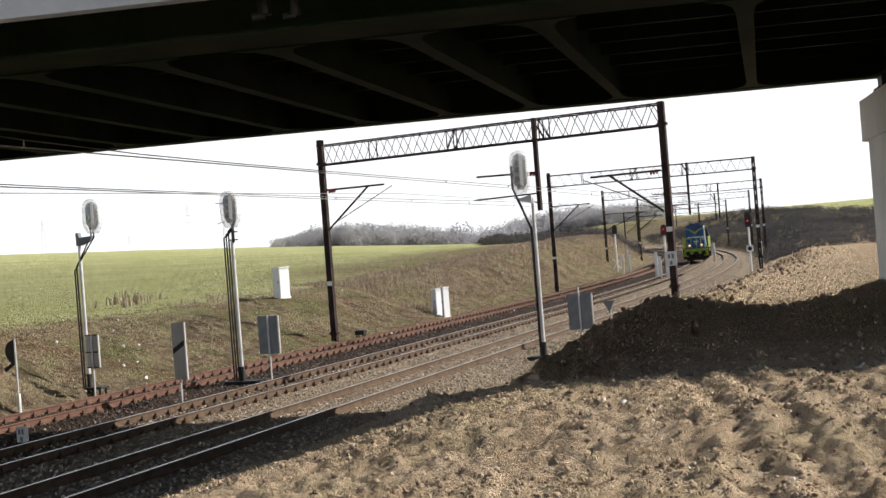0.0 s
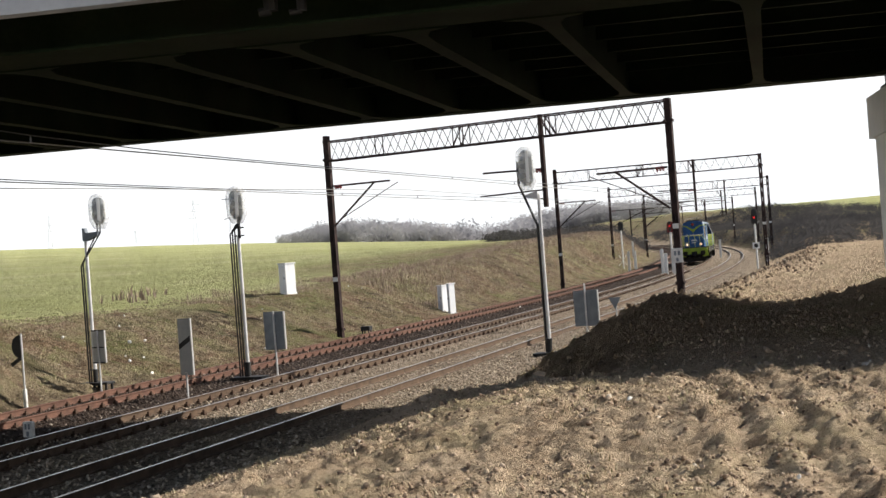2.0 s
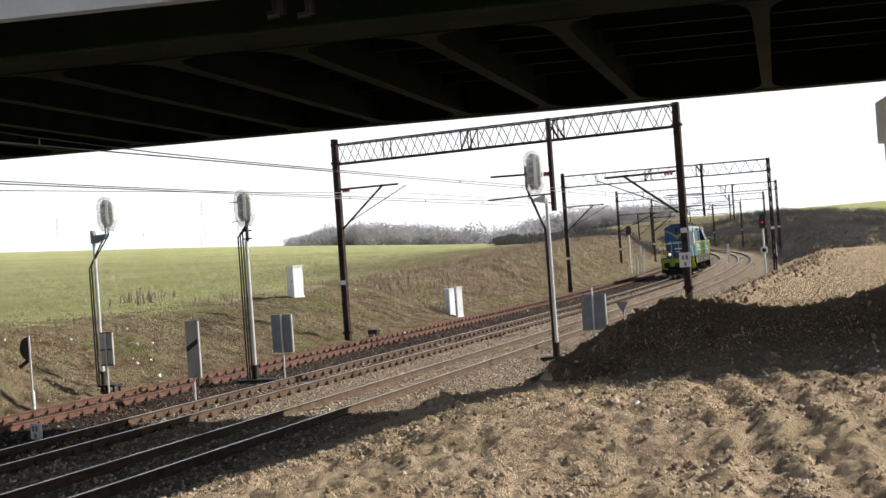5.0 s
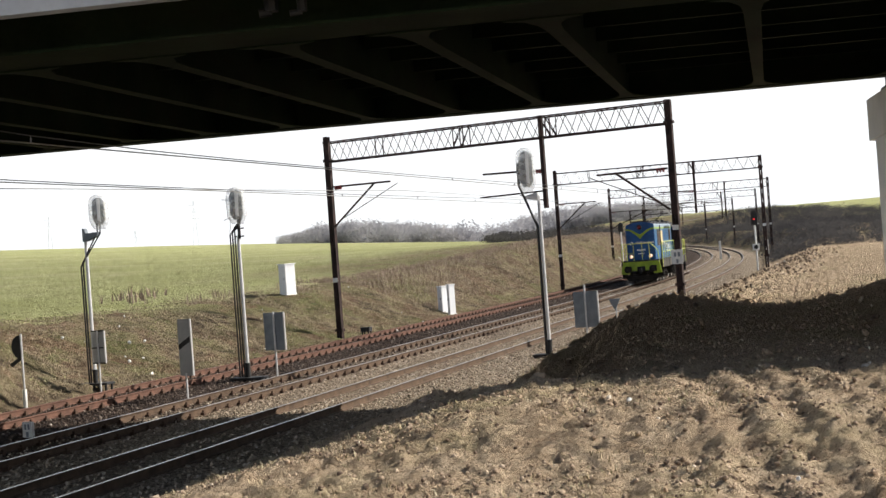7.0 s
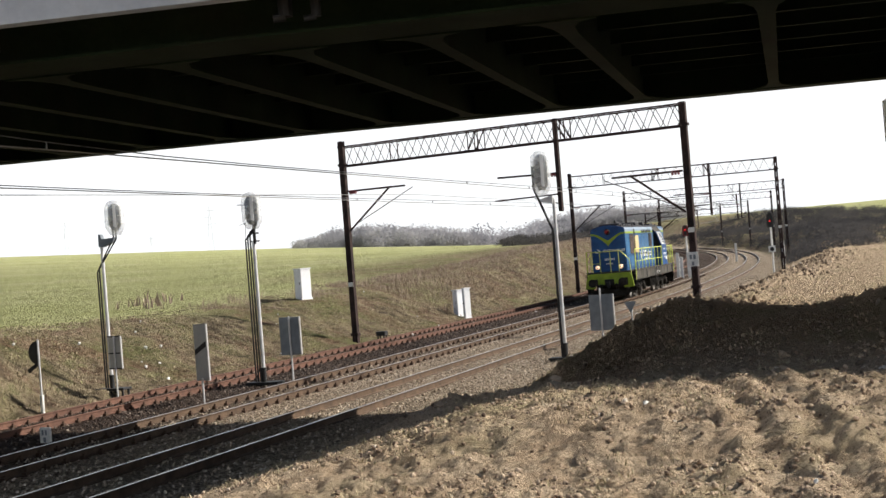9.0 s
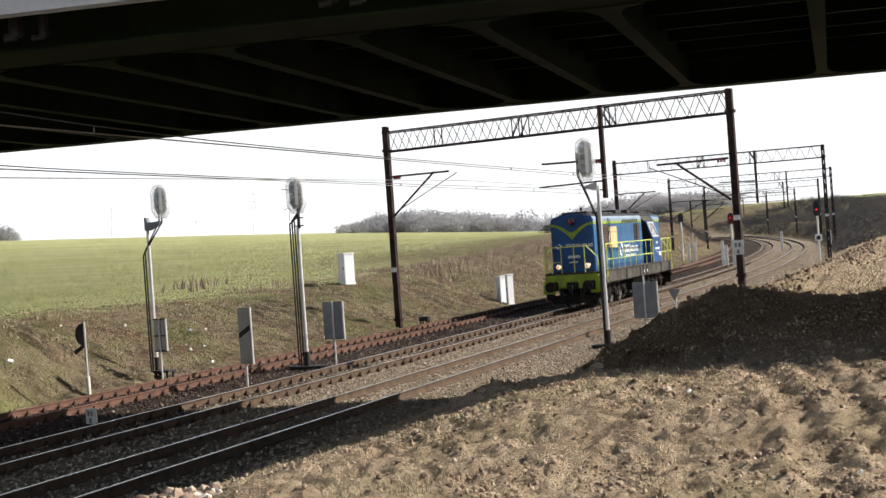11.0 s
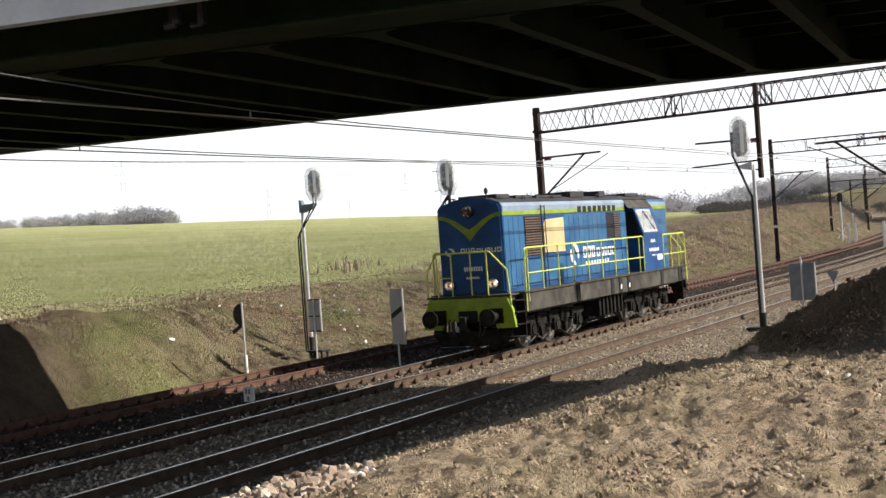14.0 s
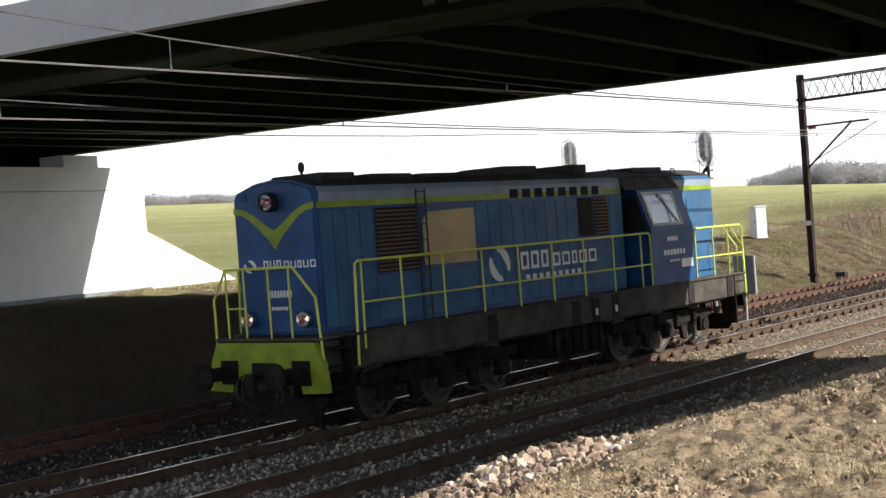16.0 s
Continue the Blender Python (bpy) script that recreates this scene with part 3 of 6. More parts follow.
def make_rubble():
    """Broken clods and stones along the edge of the raised earth."""
    r = random.Random(41)
    spots = []
    for _ in range(4500):
        y = 30 + 78 * r.random() ** 1.3
        cx, _, _ = line(0, y)
        x = cx + r.gauss(10.9, 1.0) + 0.5 * rough(0, y, 0.4, 3)
        spots.append((x, y, ground(x, y)[0] + 0.01, 0.02 + 0.10 * r.random() ** 5))
    for _ in range(700):
        y = r.uniform(14, 30)
        x = r.uniform(-8.6, 2.5)
        spots.append((x, y, ground(x, y)[0] + 0.01, 0.02 + 0.07 * r.random() ** 3))
    for _ in range(260):
        f = r.random()
        x, y = -7.0 + 3.0 * f + r.gauss(0, 0.25), 20.4 - 2.4 * f + r.gauss(0, 0.35)
        spots.append((x, y, ground(x, y)[0] + 0.02, 0.03 + 0.13 * r.random() ** 3))
    scatter("rubble", spots, island_stone("earth_rubble", ((0.0, (0.10, 0.068, 0.045)), (0.5, (0.24, 0.165, 0.105)), (0.95, (0.42, 0.31, 0.21)), (1.0, (0.8, 0.74, 0.66)))),
            "broken clods, stones and rubble on the raised earth", "rubble", 42)


make_rubble()

# ---- road bridge ----
def make_bridge():
    b = empty("road_bridge", BRIDGE, "steel girder road bridge with pale concrete edge over the tracks", "bridge")
    lo, hi = -31.0, 46.0                       # along the bridge, left end and right end
    near, far = 16.5, 32.7
    top = 7.42
    for p0, sgn, zb in ((near, 1, 6.75), (far, -1, 6.62)):     # edge beams with a drip
        bm = bmesh.new()
        prism(bm, [(p0, zb + 0.03), (p0 + sgn * 0.10, zb), (p0 + sgn * 0.42, zb + 0.08), (p0 + sgn * 0.46, 7.60), (p0, 7.60)], "x", lo, hi)
        part("edge_beam", bm, M_FASCIA, b, "pale grey painted concrete edge beam")
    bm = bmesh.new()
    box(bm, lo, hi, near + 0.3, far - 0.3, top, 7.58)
    part("deck", bm, M_DECK, b, "deck underside with shade put into its colour")
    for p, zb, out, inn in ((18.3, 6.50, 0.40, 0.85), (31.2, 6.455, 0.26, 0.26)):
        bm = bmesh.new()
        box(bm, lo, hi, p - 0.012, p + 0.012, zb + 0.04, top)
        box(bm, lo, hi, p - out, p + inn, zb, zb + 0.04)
        part("girder", bm, M_GIRDER, b, "green painted plate girder, darkened for the shade under the deck")
    places = [2.36 + 2.9 * i for i in range(14)] + [-0.54 - 1.97 * i for i in range(15)]
    for x in places:                           # cross girders, askew, their flanges flared into the girders
        def sk(u, p):
            return x + u + 0.078 * (p - 31.0), p
        bm = bmesh.new()
        prism(bm, [sk(-0.01, 18.32), sk(0.01, 18.32), sk(0.01, 31.18), sk(-0.01, 31.18)], "z", 6.52, top)
        prism(bm, [sk(-0.60, 19.15), sk(0.60, 19.15), sk(0.30, 19.35), sk(0.17, 19.75), sk(0.13, 20.3), sk(0.11, 30.0), sk(0.16, 30.45), sk(0.28, 30.75), sk(0.52, 30.94),
                   sk(-0.52, 30.94), sk(-0.28, 30.75), sk(-0.16, 30.45), sk(-0.11, 30.0), sk(-0.13, 20.3), sk(-0.17, 19.75), sk(-0.30, 19.35)], "z", 6.475, 6.505)
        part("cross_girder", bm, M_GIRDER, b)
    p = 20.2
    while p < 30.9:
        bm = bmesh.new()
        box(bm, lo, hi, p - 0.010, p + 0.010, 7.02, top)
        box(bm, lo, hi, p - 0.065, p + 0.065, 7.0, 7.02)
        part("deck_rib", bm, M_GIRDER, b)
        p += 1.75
    for p0 in (near + 0.12, far - 0.12):       # parapet rail on the edge
        bm = bmesh.new()
        x = lo
        while x < hi:
            rod(bm, (x, p0, 7.6), (x, p0, 8.6), 0.03, seg=6)
            x += 1.6
        for z in (8.0, 8.3, 8.6):
            rod(bm, (lo, p0, z), (hi, p0, z), 0.03, seg=6)
        part("parapet_rail", bm, M_MAST, b)
    for x in (-9.5, -4.9, -0.3, 4.6):
        for dx, r, zb in ((0, 0.10, 6.62), (0.42, 0.07, 6.58)):
            bm = bmesh.new()
            rod(bm, (x + dx, near + 0.8, 6.9), (x + dx, near + 0.8, zb), r, seg=8)
            rod(bm, (x + dx, near + 0.8, zb), (x + dx - 0.16, near + 0.75, zb - 0.02), r * 0.6, seg=8)
            part("drain_spout", bm, M_BLACK, b)


make_bridge()


def make_pier():
    p = empty("bridge_pier", BRIDGE, "grey concrete wall pier with a projecting cap", "pier")
    bm = bmesh.new()
    prism(bm, [(4.72, 19.4), (4.72, 30.6), (4.86, 31.0), (5.45, 31.2), (5.95, 31.2), (6.4, 30.8), (6.4, 19.2), (5.4, 19.0)], "z", 0.2, 5.06)
    part("shaft", bm, M_CONC, p)
    bm = bmesh.new()
    prism(bm, [(4.66, 17.2), (4.66, 31.1), (4.88, 31.4), (6.3, 31.4), (6.55, 31.1), (6.55, 17.2)], "z", 5.05, 5.95)
    part("cap", bm, M_CONC, p)
    for y, zt in ((18.3, 6.5), (30.9, 6.455)):
        bm = bmesh.new()
        box(bm, 5.0, 5.9, y - 0.35, y + 0.35, 5.95, zt - 0.25, 0.03)
        box(bm, 5.1, 5.8, y - 0.27, y + 0.27, zt - 0.25, zt)
        part("bearing", bm, M_BLACK, p)


make_pier()


def make_abutment():
    a = empty("abutment", BRIDGE, "white concrete bridge abutment with sloping wing wall", "abutment")
    X = -30.0
    bm = bmesh.new()
    box(bm, X - 2.0, X, 14.0, 33.75, 0.5, 5.28)
    part("front_wall", bm, M_CONC, a)
    bm = bmesh.new()
    prism(bm, [(14.0, 5.30), (33.75, 5.30), (33.6, 6.02), (14.0, 6.02)], "x", X - 2.0, X + 0.006)
    part("bearing_shelf", bm, M_CONC, a)
    for y, zt in ((18.3, 6.5), (31.2, 6.455)):
        bm = bmesh.new()
        box(bm, X - 1.3, X - 0.3, y - 0.5, y + 1.0, 6.02, zt - 0.03, 0.02)
        part("bearing_block", bm, M_CONC, a)
    bm = bmesh.new()
    prism(bm, [(33.76, 0.6), (33.76, 5.25), (33.9, 5.25), (33.92, 3.92), (38.6, 1.98), (39.2, 0.6)], "x", X - 0.6, X - 0.004)
    part("wing_wall", bm, M_CONC, a, "white sloping wing wall")
    # plinth band along the wall's foot, darker grey than the wall
    bm = bmesh.new()
    box(bm, X - 0.2, X + 0.10, 14.0, 33.9, 0.6, 2.12, 0.02)
    part("plinth", bm, M_SIGN, a, "dark grey plinth")
    bm = bmesh.new()
    box(bm, X - 2.2, X - 1.35, 16.9, 32.3, 6.0, 7.4)
    part("back_wall", bm, M_DECK, a)


make_abutment()


def make_unseen_approaches():
    """Unseen abutment beyond the pier and road banks at both ends, added to block horizon light."""
    a = empty("abutment", BRIDGE, "unseen plain abutment added to block horizon light", "abutment")
    bm = bmesh.new()
    box(bm, 43.0, 45.5, 14.0, 33.7, -0.5, 6.4)
    part("front_wall", bm, M_CONC, a)
    for x0, x1 in ((-170, -32.3), (45.6, 190)):
        e = empty("light_block_bank", BRIDGE, "unseen road bank added to block horizon light", "bank", kind="structure")
        bm = bmesh.new()
        prism(bm, [(7.5, -1.0), (16.9, 5.2), (17.0, 7.3), (32.2, 7.3), (32.4, 5.2), (38.4, 1.6), (40.0, -1.0)], "x", x0, x1)
        part("fill", bm, M_GRASS, e)


make_unseen_approaches()

# ---- catenary gantries ----
def make_gantry(s, left, right, top, base_l, base_r, drop, arms, label, skew=0.0):
    """A portal over the tracks at s: posts at left and right of the middle track, a lattice beam under top."""
    x0, y0, phi = line(0, s)
    g = empty("catenary_gantry", pose(x0, y0 + left * math.sin(radians(skew)) * -1, 0, 0, 0, math.degrees(phi) + skew), label, "gantry", "catenary gantries")
    deep = 0.92
    for x, zb in ((left, base_l), (right, base_r)):
        bm = bmesh.new()
        for dx in (-0.078, 0.078):             # two channels with battens
            box(bm, x + dx - 0.058, x + dx + 0.058, -0.11, 0.11, zb - 1.0, top + 0.05)
        z = zb + 0.3
        while z < top:
            box(bm, x - 0.125, x + 0.125, -0.118, -0.108, z, z + 0.42)
            box(bm, x - 0.125, x + 0.125, 0.108, 0.118, z, z + 0.42)
            z += 0.72
        for k in (0.25, top - deep):
            box(bm, x - 0.2, x + 0.2, -0.13, 0.13, k if k > 1 else zb + k, (k if k > 1 else zb + k) + 0.12)
        part("post", bm, M_STEEL, g)
        bm = bmesh.new()
        box(bm, x - 0.3, x + 0.3, -0.3, 0.3, zb - 1.6, zb - 0.9, 0.03)
        part("footing", bm, M_SIGN, g)
        bm = bmesh.new()
        box(bm, x - 0.13, x + 0.13, -0.125, -0.118, zb + 2.55, zb + 2.75)
        part("white_band", bm, M_WHITE, g)
    for dy in (-0.35, 0.35):
        bm = bmesh.new()
        for z in (top - 0.03, top - deep):
            box(bm, left, right, dy - 0.03, dy + 0.03, z - 0.03, z + 0.03)
        n = max(6, round((right - left) / 0.42))
        for i in range(n):
            xa, xb = left + (right - left) * i / n, left + (right - left) * (i + 1) / n
            za, zb = (top - deep, top - 0.03) if i % 2 else (top - 0.03, top - deep)
            rod(bm, (xa, dy, za), (xb, dy, zb), 0.018 if s < 90 else 0.009, seg=4)
        for f in (0.17, 0.41, 0.44, 0.66, 0.69):
            x = left + (right - left) * f
            box(bm, x - 0.02, x + 0.02, dy - 0.02, dy + 0.02, top - deep, top)
        rod(bm, (left + (right - left) * 0.41, dy, top - deep), (left + (right - left) * 0.44, dy, top), 0.03, seg=4)
        rod(bm, (left + (right - left) * 0.66, dy, top), (left + (right - left) * 0.69, dy, top - deep), 0.03, seg=4)
        part("lattice_beam", bm, M_STEEL, g)
    if drop:
        bm = bmesh.new()
        box(bm, drop - 0.085, drop + 0.085, -0.1, 0.1, top - 3.95, top + 0.05, 0.01)
        part("drop_post", bm, M_STEEL, g)
    for root, tip, zh, zl, diag in arms:       # cantilevers: tie, strut, steady arm
        d = 1 if tip > root else -1
        bm = bmesh.new()
        rod(bm, (root, 0, zh), (tip, 0, zh - 0.01 if diag else zh + 0.06), 0.045, seg=6)
        if diag:
            rod(bm, (root, 0, zl), (tip - d * 0.8, 0, zh + 0.02), 0.05, seg=6)
            rod(bm, (root + d * 0.5, 0, zl + 0.35), (tip + d * 0.35, 0.1, zh - 0.1), 0.02, seg=6)
        else:
            rod(bm, (root, 0, zl), (tip + d * 0.2, 0, zl - 0.05), 0.035, seg=6)
            rod(bm, (root - d * 0.1, 0, zl - 0.45), (root + d * 1.2, 0, zl - 0.1), 0.02, seg=6)
        part("cantilever", bm, M_STEEL, g)
        bm = bmesh.new()
        for k in (0.15, 0.28, 0.41):
            rod(bm, (root + d * k, 0, zh - 0.05), (root + d * (k + 0.05), 0, zh - 0.05), 0.1, seg=8)
        part("insulator", bm, M_REDBACK, g)
    return g


make_gantry(58, -8.25, 8.30, 8.80, -0.30, 0.95, 2.6,
            [(-8.1, -5.0, 6.70, 4.86, True), (2.6, -0.3, 6.50, 5.60, False), (8.1, 5.0, 6.05, 4.35, True)], "dark lattice steel catenary gantry with white banded posts", -8.7)
make_gantry(104, -7.7, 8.1, 8.85, -0.30, 0.95, 3.1, [(-7.6, -4.6, 6.4, 4.5, True), (3.1, 0.3, 6.6, 5.7, False)], "dark lattice steel catenary gantry by the grassy bank")
make_gantry(155, -10.1, 7.8, 9.0, -0.1, 1.2, 3.0, [(-10, -4.8, 6.5, 4.6, True), (3.0, 0.2, 6.7, 5.8, False)], "dark lattice steel catenary gantry in the bend")
for far_s in (204, 252, 300):
    make_gantry(far_s, -8.5, 8.0, 9.3, 0.1, 1.5, 3.0, [(-8.4, -5, 6.7, 4.8, True)], "distant lattice steel catenary gantry in the bend")


def make_wires():
    for off, zc, bow in ((-4.4, 5.60, None), (0.0, 5.31, 0.0012), (3.75, 5.50, 0.0019)):
        w = empty("overhead_line", Matrix(), "overhead contact wire with messenger wire and droppers" if bow else "single overhead contact wire above the rusty track", "wires", "overhead lines")
        con, mes = bmesh.new(), bmesh.new()
        pc = pm = None
        posts = [-50, 58, 104, 155, 204, 252, 300]
        for a, b in zip(posts, posts[1:]):
            k = 30 if a < 50 else 12
            xa, ya, _ = line(off, a)
            xb, yb, _ = line(off, b)
            for i in range(k + 1):
                f = i / k
                s = a + (b - a) * f
                x, y, zr = xa + (xb - xa) * f, ya + (yb - ya) * f, rail_z(s)
                if a < 50:
                    low = 0.04 + ((bow or 0) * min(24, 25 - s) ** 2 if s < 25 else 0.00012 * (s - 25) ** 2)
                else:
                    low = 0.17 + 0.12 * f * (1 - f)
                up = 0.0 if bow else 0.018 * min(34, max(0, s - 24))
                c, m = (x, y, zr + zc + up), (x, y, zr + zc + low)
                if pc and i:
                    rod(con, pc, c, 0.013, seg=5)
                    if bow:
                        rod(mes, pm, m, 0.011, seg=5)
                pc, pm = c, m
                if bow and i % 2 == 1 and low > 0.06:
                    bm = bmesh.new()
                    rod(bm, c, m, 0.008, seg=4)
                    rod(bm, (x, y, zr + zc - 0.01), (x, y, zr + zc + 0.08), 0.018, seg=4)
                    part("dropper", bm, M_WIRE, w)
        part("contact_wire", con, M_WIREC, w)
        if bow:
            part("messenger_wire", mes, M_WIRE, w)
        else:
            mes.free()


make_wires()

# ---- diesel locomotive ----
# local: x to its side, y towards its tail, z up from the rails; y = d - 7 for a point d metres behind the nose
def wheel_mesh():
    bm = bmesh.new()
    ring = [(0.0, 0.03), (0.09, 0.05), (0.10, 0.02), (0.36, 0.0), (0.40, 0.045), (0.5, 0.045), (0.5, -0.06), (0.53, -0.07), (0.53, -0.09), (0.40, -0.09), (0.36, -0.03), (0.1, -0.05), (0.0, -0.05)]
    seg = 28
    rows = []
    for r, w in ring:
        rows.append([bm.verts.new((w, r * math.cos(2 * math.pi * i / seg), r * math.sin(2 * math.pi * i / seg))) for i in range(seg)])
    for a, b in zip(rows, rows[1:]):
        for i in range(seg):
            j = (i + 1) % seg
            bm.faces.new((a[i], a[j], b[j], b[i]))
    bmesh.ops.remove_doubles(bm, verts=bm.verts[:], dist=1e-5)
    for i in range(6):                         # lightening holes
        a = i * math.pi / 3
        rod(bm, (-0.02, 0.23 * math.cos(a), 0.23 * math.sin(a)), (0.022, 0.23 * math.cos(a), 0.23 * math.sin(a)), 0.055, seg=8)
    bmesh.ops.recalc_face_normals(bm, faces=bm.faces[:])
    return mesh_of("wheel", bm, M_WHEEL)


def swoosh(bm, x, y, z, r, sx, depth, axis):
    """A round emblem of two arcs, on a wall that faces along axis."""
    for turn in (0, math.pi):
        outer, inner = [], []
        for i in range(9):
            a = turn - 0.5 + i / 8 * 2.3
            w = 0.22 + 0.34 * math.sin(i / 8 * math.pi)
            outer.append((r * math.cos(a), r * math.sin(a)))
            inner.append((r * (1 - w) * math.cos(a), r * (1 - w) * math.sin(a)))
        pts = outer + inner[::-1]
        f = []
        for u, v in pts:
            f.append(bm.verts.new((x, y + u * sx, z + v) if axis == "x" else (x + u * sx, y, z + v)))
        bm.faces.new(f)
    bmesh.ops.triangulate(bm, faces=bm.faces[:])


def letter_blocks(bm, kind, x, y, z, h, widths, gap, way=1):
    """Plain blocks in place of a painted word: strokes with open middles."""
    u = 0.0
    for i, w in enumerate(widths):
        t = h * 0.2
        pieces = [(u, u + t, 0, h), (u + w - t, u + w, 0, h), (u + t, u + w - t, 0, t), (u + t, u + w - t, h - t, h)]
        for a, b, c, d in pieces[: 4 if i % 2 == 0 else 3]:
            if kind == "side":
                box(bm, x, x + 0.004, y + a, y + b, z + c, z + d)
            else:
                box(bm, x + a * way, x + b * way, y - 0.004, y, z + c, z + d)
        u += w + gap
    return u


def make_loco():
    L = empty("diesel_locomotive", Matrix(), "blue and lime six-axle diesel shunting locomotive with yellow handrails", "locomotive")

    def Y(d):
        return d - 7.0

    # underframe
    bm = bmesh.new()
    for s in (-1, 1):
        box(bm, s * 1.43 if s < 0 else 1.33, -1.33 if s < 0 else 1.43, Y(0.35), Y(14.95), 1.08, 1.60, 0.015)
    box(bm, -1.2, 1.2, Y(-0.35), Y(15.0), 1.0, 1.55)
    part("frame", bm, M_FRAME, L, "grimy grey frame beam")
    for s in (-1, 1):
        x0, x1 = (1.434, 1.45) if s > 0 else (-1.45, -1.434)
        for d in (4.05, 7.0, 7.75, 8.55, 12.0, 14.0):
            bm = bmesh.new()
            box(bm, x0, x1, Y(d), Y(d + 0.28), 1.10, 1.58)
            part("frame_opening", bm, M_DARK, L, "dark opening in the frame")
    bm = bmesh.new()
    box(bm, -1.47, 1.47, Y(0.2), Y(15.0), 1.60, 1.65, 0.01)
    box(bm, -1.3, 1.3, Y(-0.4), Y(0.2), 1.58, 1.63, 0.01)
    part("walkway", bm, M_FRAME, L)

    # hood
    crown = [(-1.0, 1.65), (-1.0, 4.05), (-0.93, 4.16), (-0.5, 4.29), (0, 4.34), (0.5, 4.29), (0.93, 4.16), (1.0, 4.05), (1.0, 1.65)]
    bm = bmesh.new()
    prism(bm, crown, "y", Y(0.0), Y(9.95))
    bmesh.ops.bevel(bm, geom=[e for e in bm.edges if abs(e.verts[0].co.y - e.verts[1].co.y) < 0.01 and e.verts[0].co.y < -6.9], offset=0.05, segments=3, affect="EDGES")
    part("hood", bm, M_BLUE, L, "blue engine hood")
    bm = bmesh.new()
    prism(bm, crown, "y", Y(12.40), Y(14.35))
    part("tail_hood", bm, M_CHALK_LIT, L, "blue short hood behind the cab")
    bm = bmesh.new()
    prism(bm, [(x * 0.62, z) for x, z in crown], "y", Y(9.94), Y(10.44))
    part("hood_neck", bm, M_BLUE, L, "narrow neck between hood and cab")
    bm = bmesh.new()
    prism(bm, [(-0.96, 4.165), (-0.5, 4.31), (0, 4.36), (0.5, 4.31), (0.96, 4.165), (0.9, 4.14), (0, 4.3), (-0.9, 4.14)], "y", Y(0.12), Y(14.3))
    for d, w, h in ((0.6, 0.9, 0.10), (1.9, 1.2, 0.06), (3.4, 1.2, 0.05), (4.6, 0.8, 0.05), (6.1, 1.15, 0.16), (8.6, 0.6, 0.17), (11.2, 1.4, 0.08)):
        box(bm, -0.6, 0.62, Y(d), Y(d + w), 4.28, 4.32 + h, 0.03)
    part("roof", bm, M_ROOF, L, "sooty roof with hatches and exhaust")
    for d in (0.5, 2.2, 4.3, 8.1, 9.9, 12.9):
        for x in (-0.7, 0.7):
            bm = bmesh.new()
            pipe(bm, [(x, Y(d), 4.22), (x, Y(d), 4.34), (x, Y(d + 0.14), 4.36), (x, Y(d + 0.2), 4.22)], 0.014)
            part("lifting_eye", bm, M_ROOF, L)
    bm = bmesh.new()
    rod(bm, (0.42, Y(0.35), 4.25), (0.42, Y(0.35), 4.45), 0.022)
    bmesh.ops.create_uvsphere(bm, u_segments=10, v_segments=8, radius=0.075, matrix=pose(0.42, Y(0.35), 4.52) @ Matrix.Diagonal((0.8, 0.8, 1.3, 1)))
    part("beacon", bm, M_BLACK, L, "black knob-shaped aerial")

    for s in (-1, 1):
        def X(a, b):
            return (a, b) if s > 0 else (-b, -a)
        # pale band and lime stripe
        bm = bmesh.new()
        box(bm, *X(1.001, 1.007), Y(0.12), Y(9.95), 3.90, 4.05)
        prism(bm, [(s * 1.001, 4.05), (s * 1.007, 4.05), (s * 0.936, 4.165), (s * 0.93, 4.16)], "y", Y(0.12), Y(9.95))
        part("band", bm, M_PALE, L, "faded pale band under the roof")
        bm = bmesh.new()
        box(bm, *X(1.001, 1.007), Y(12.45), Y(14.35), 3.90, 4.05)
        part("band", bm, M_PALE, L, "faded pale band under the roof")
        for a, b in [(0.05, 5.5), (8.95, 9.95), (12.45, 14.35)] + [(5.5 + i * 0.44, 5.64 + i * 0.44) for i in range(8)]:
            bm = bmesh.new()
            box(bm, *X(1.001, 1.010), Y(a), Y(b), 3.79, 3.90)
            part("stripe", bm, M_LIME, L, "lime stripe")
        for i in range(8):
            bm = bmesh.new()
            box(bm, *X(1.0, 1.02), Y(5.66 + i * 0.44), Y(5.66 + i * 0.44 + 0.26), 3.80, 3.98)
            part("vent", bm, M_DARK, L, "dark vent slot")
        # hood doors
        for a, b in ((0.10, 0.72), (0.74, 1.42), (4.45, 5.25), (5.27, 6.05), (6.07, 6.85), (6.87, 7.65), (7.67, 8.05), (9.42, 9.95)):
            bm = bmesh.new()
            box(bm, *X(1.0, 1.014), Y(a), Y(b), 1.75, 3.74, 0.005)
            part("hood_door", bm, M_CHALK_LIT, L)
        for a, b in ((1.46, 2.72), (2.76, 4.41), (8.09, 9.38)):
            bm = bmesh.new()
            box(bm, *X(1.0, 1.014), Y(a), Y(b), 1.75, 2.52, 0.005)
            part("hood_door", bm, M_CHALK_LIT, L)
        for d in (0.4, 1.08, 4.85, 5.66, 6.46, 7.26):
            bm = bmesh.new()
            box(bm, *X(1.014, 1.02), Y(d), Y(d + 0.02), 1.8, 3.7)
            part("door_seam", bm, M_SEAM, L)
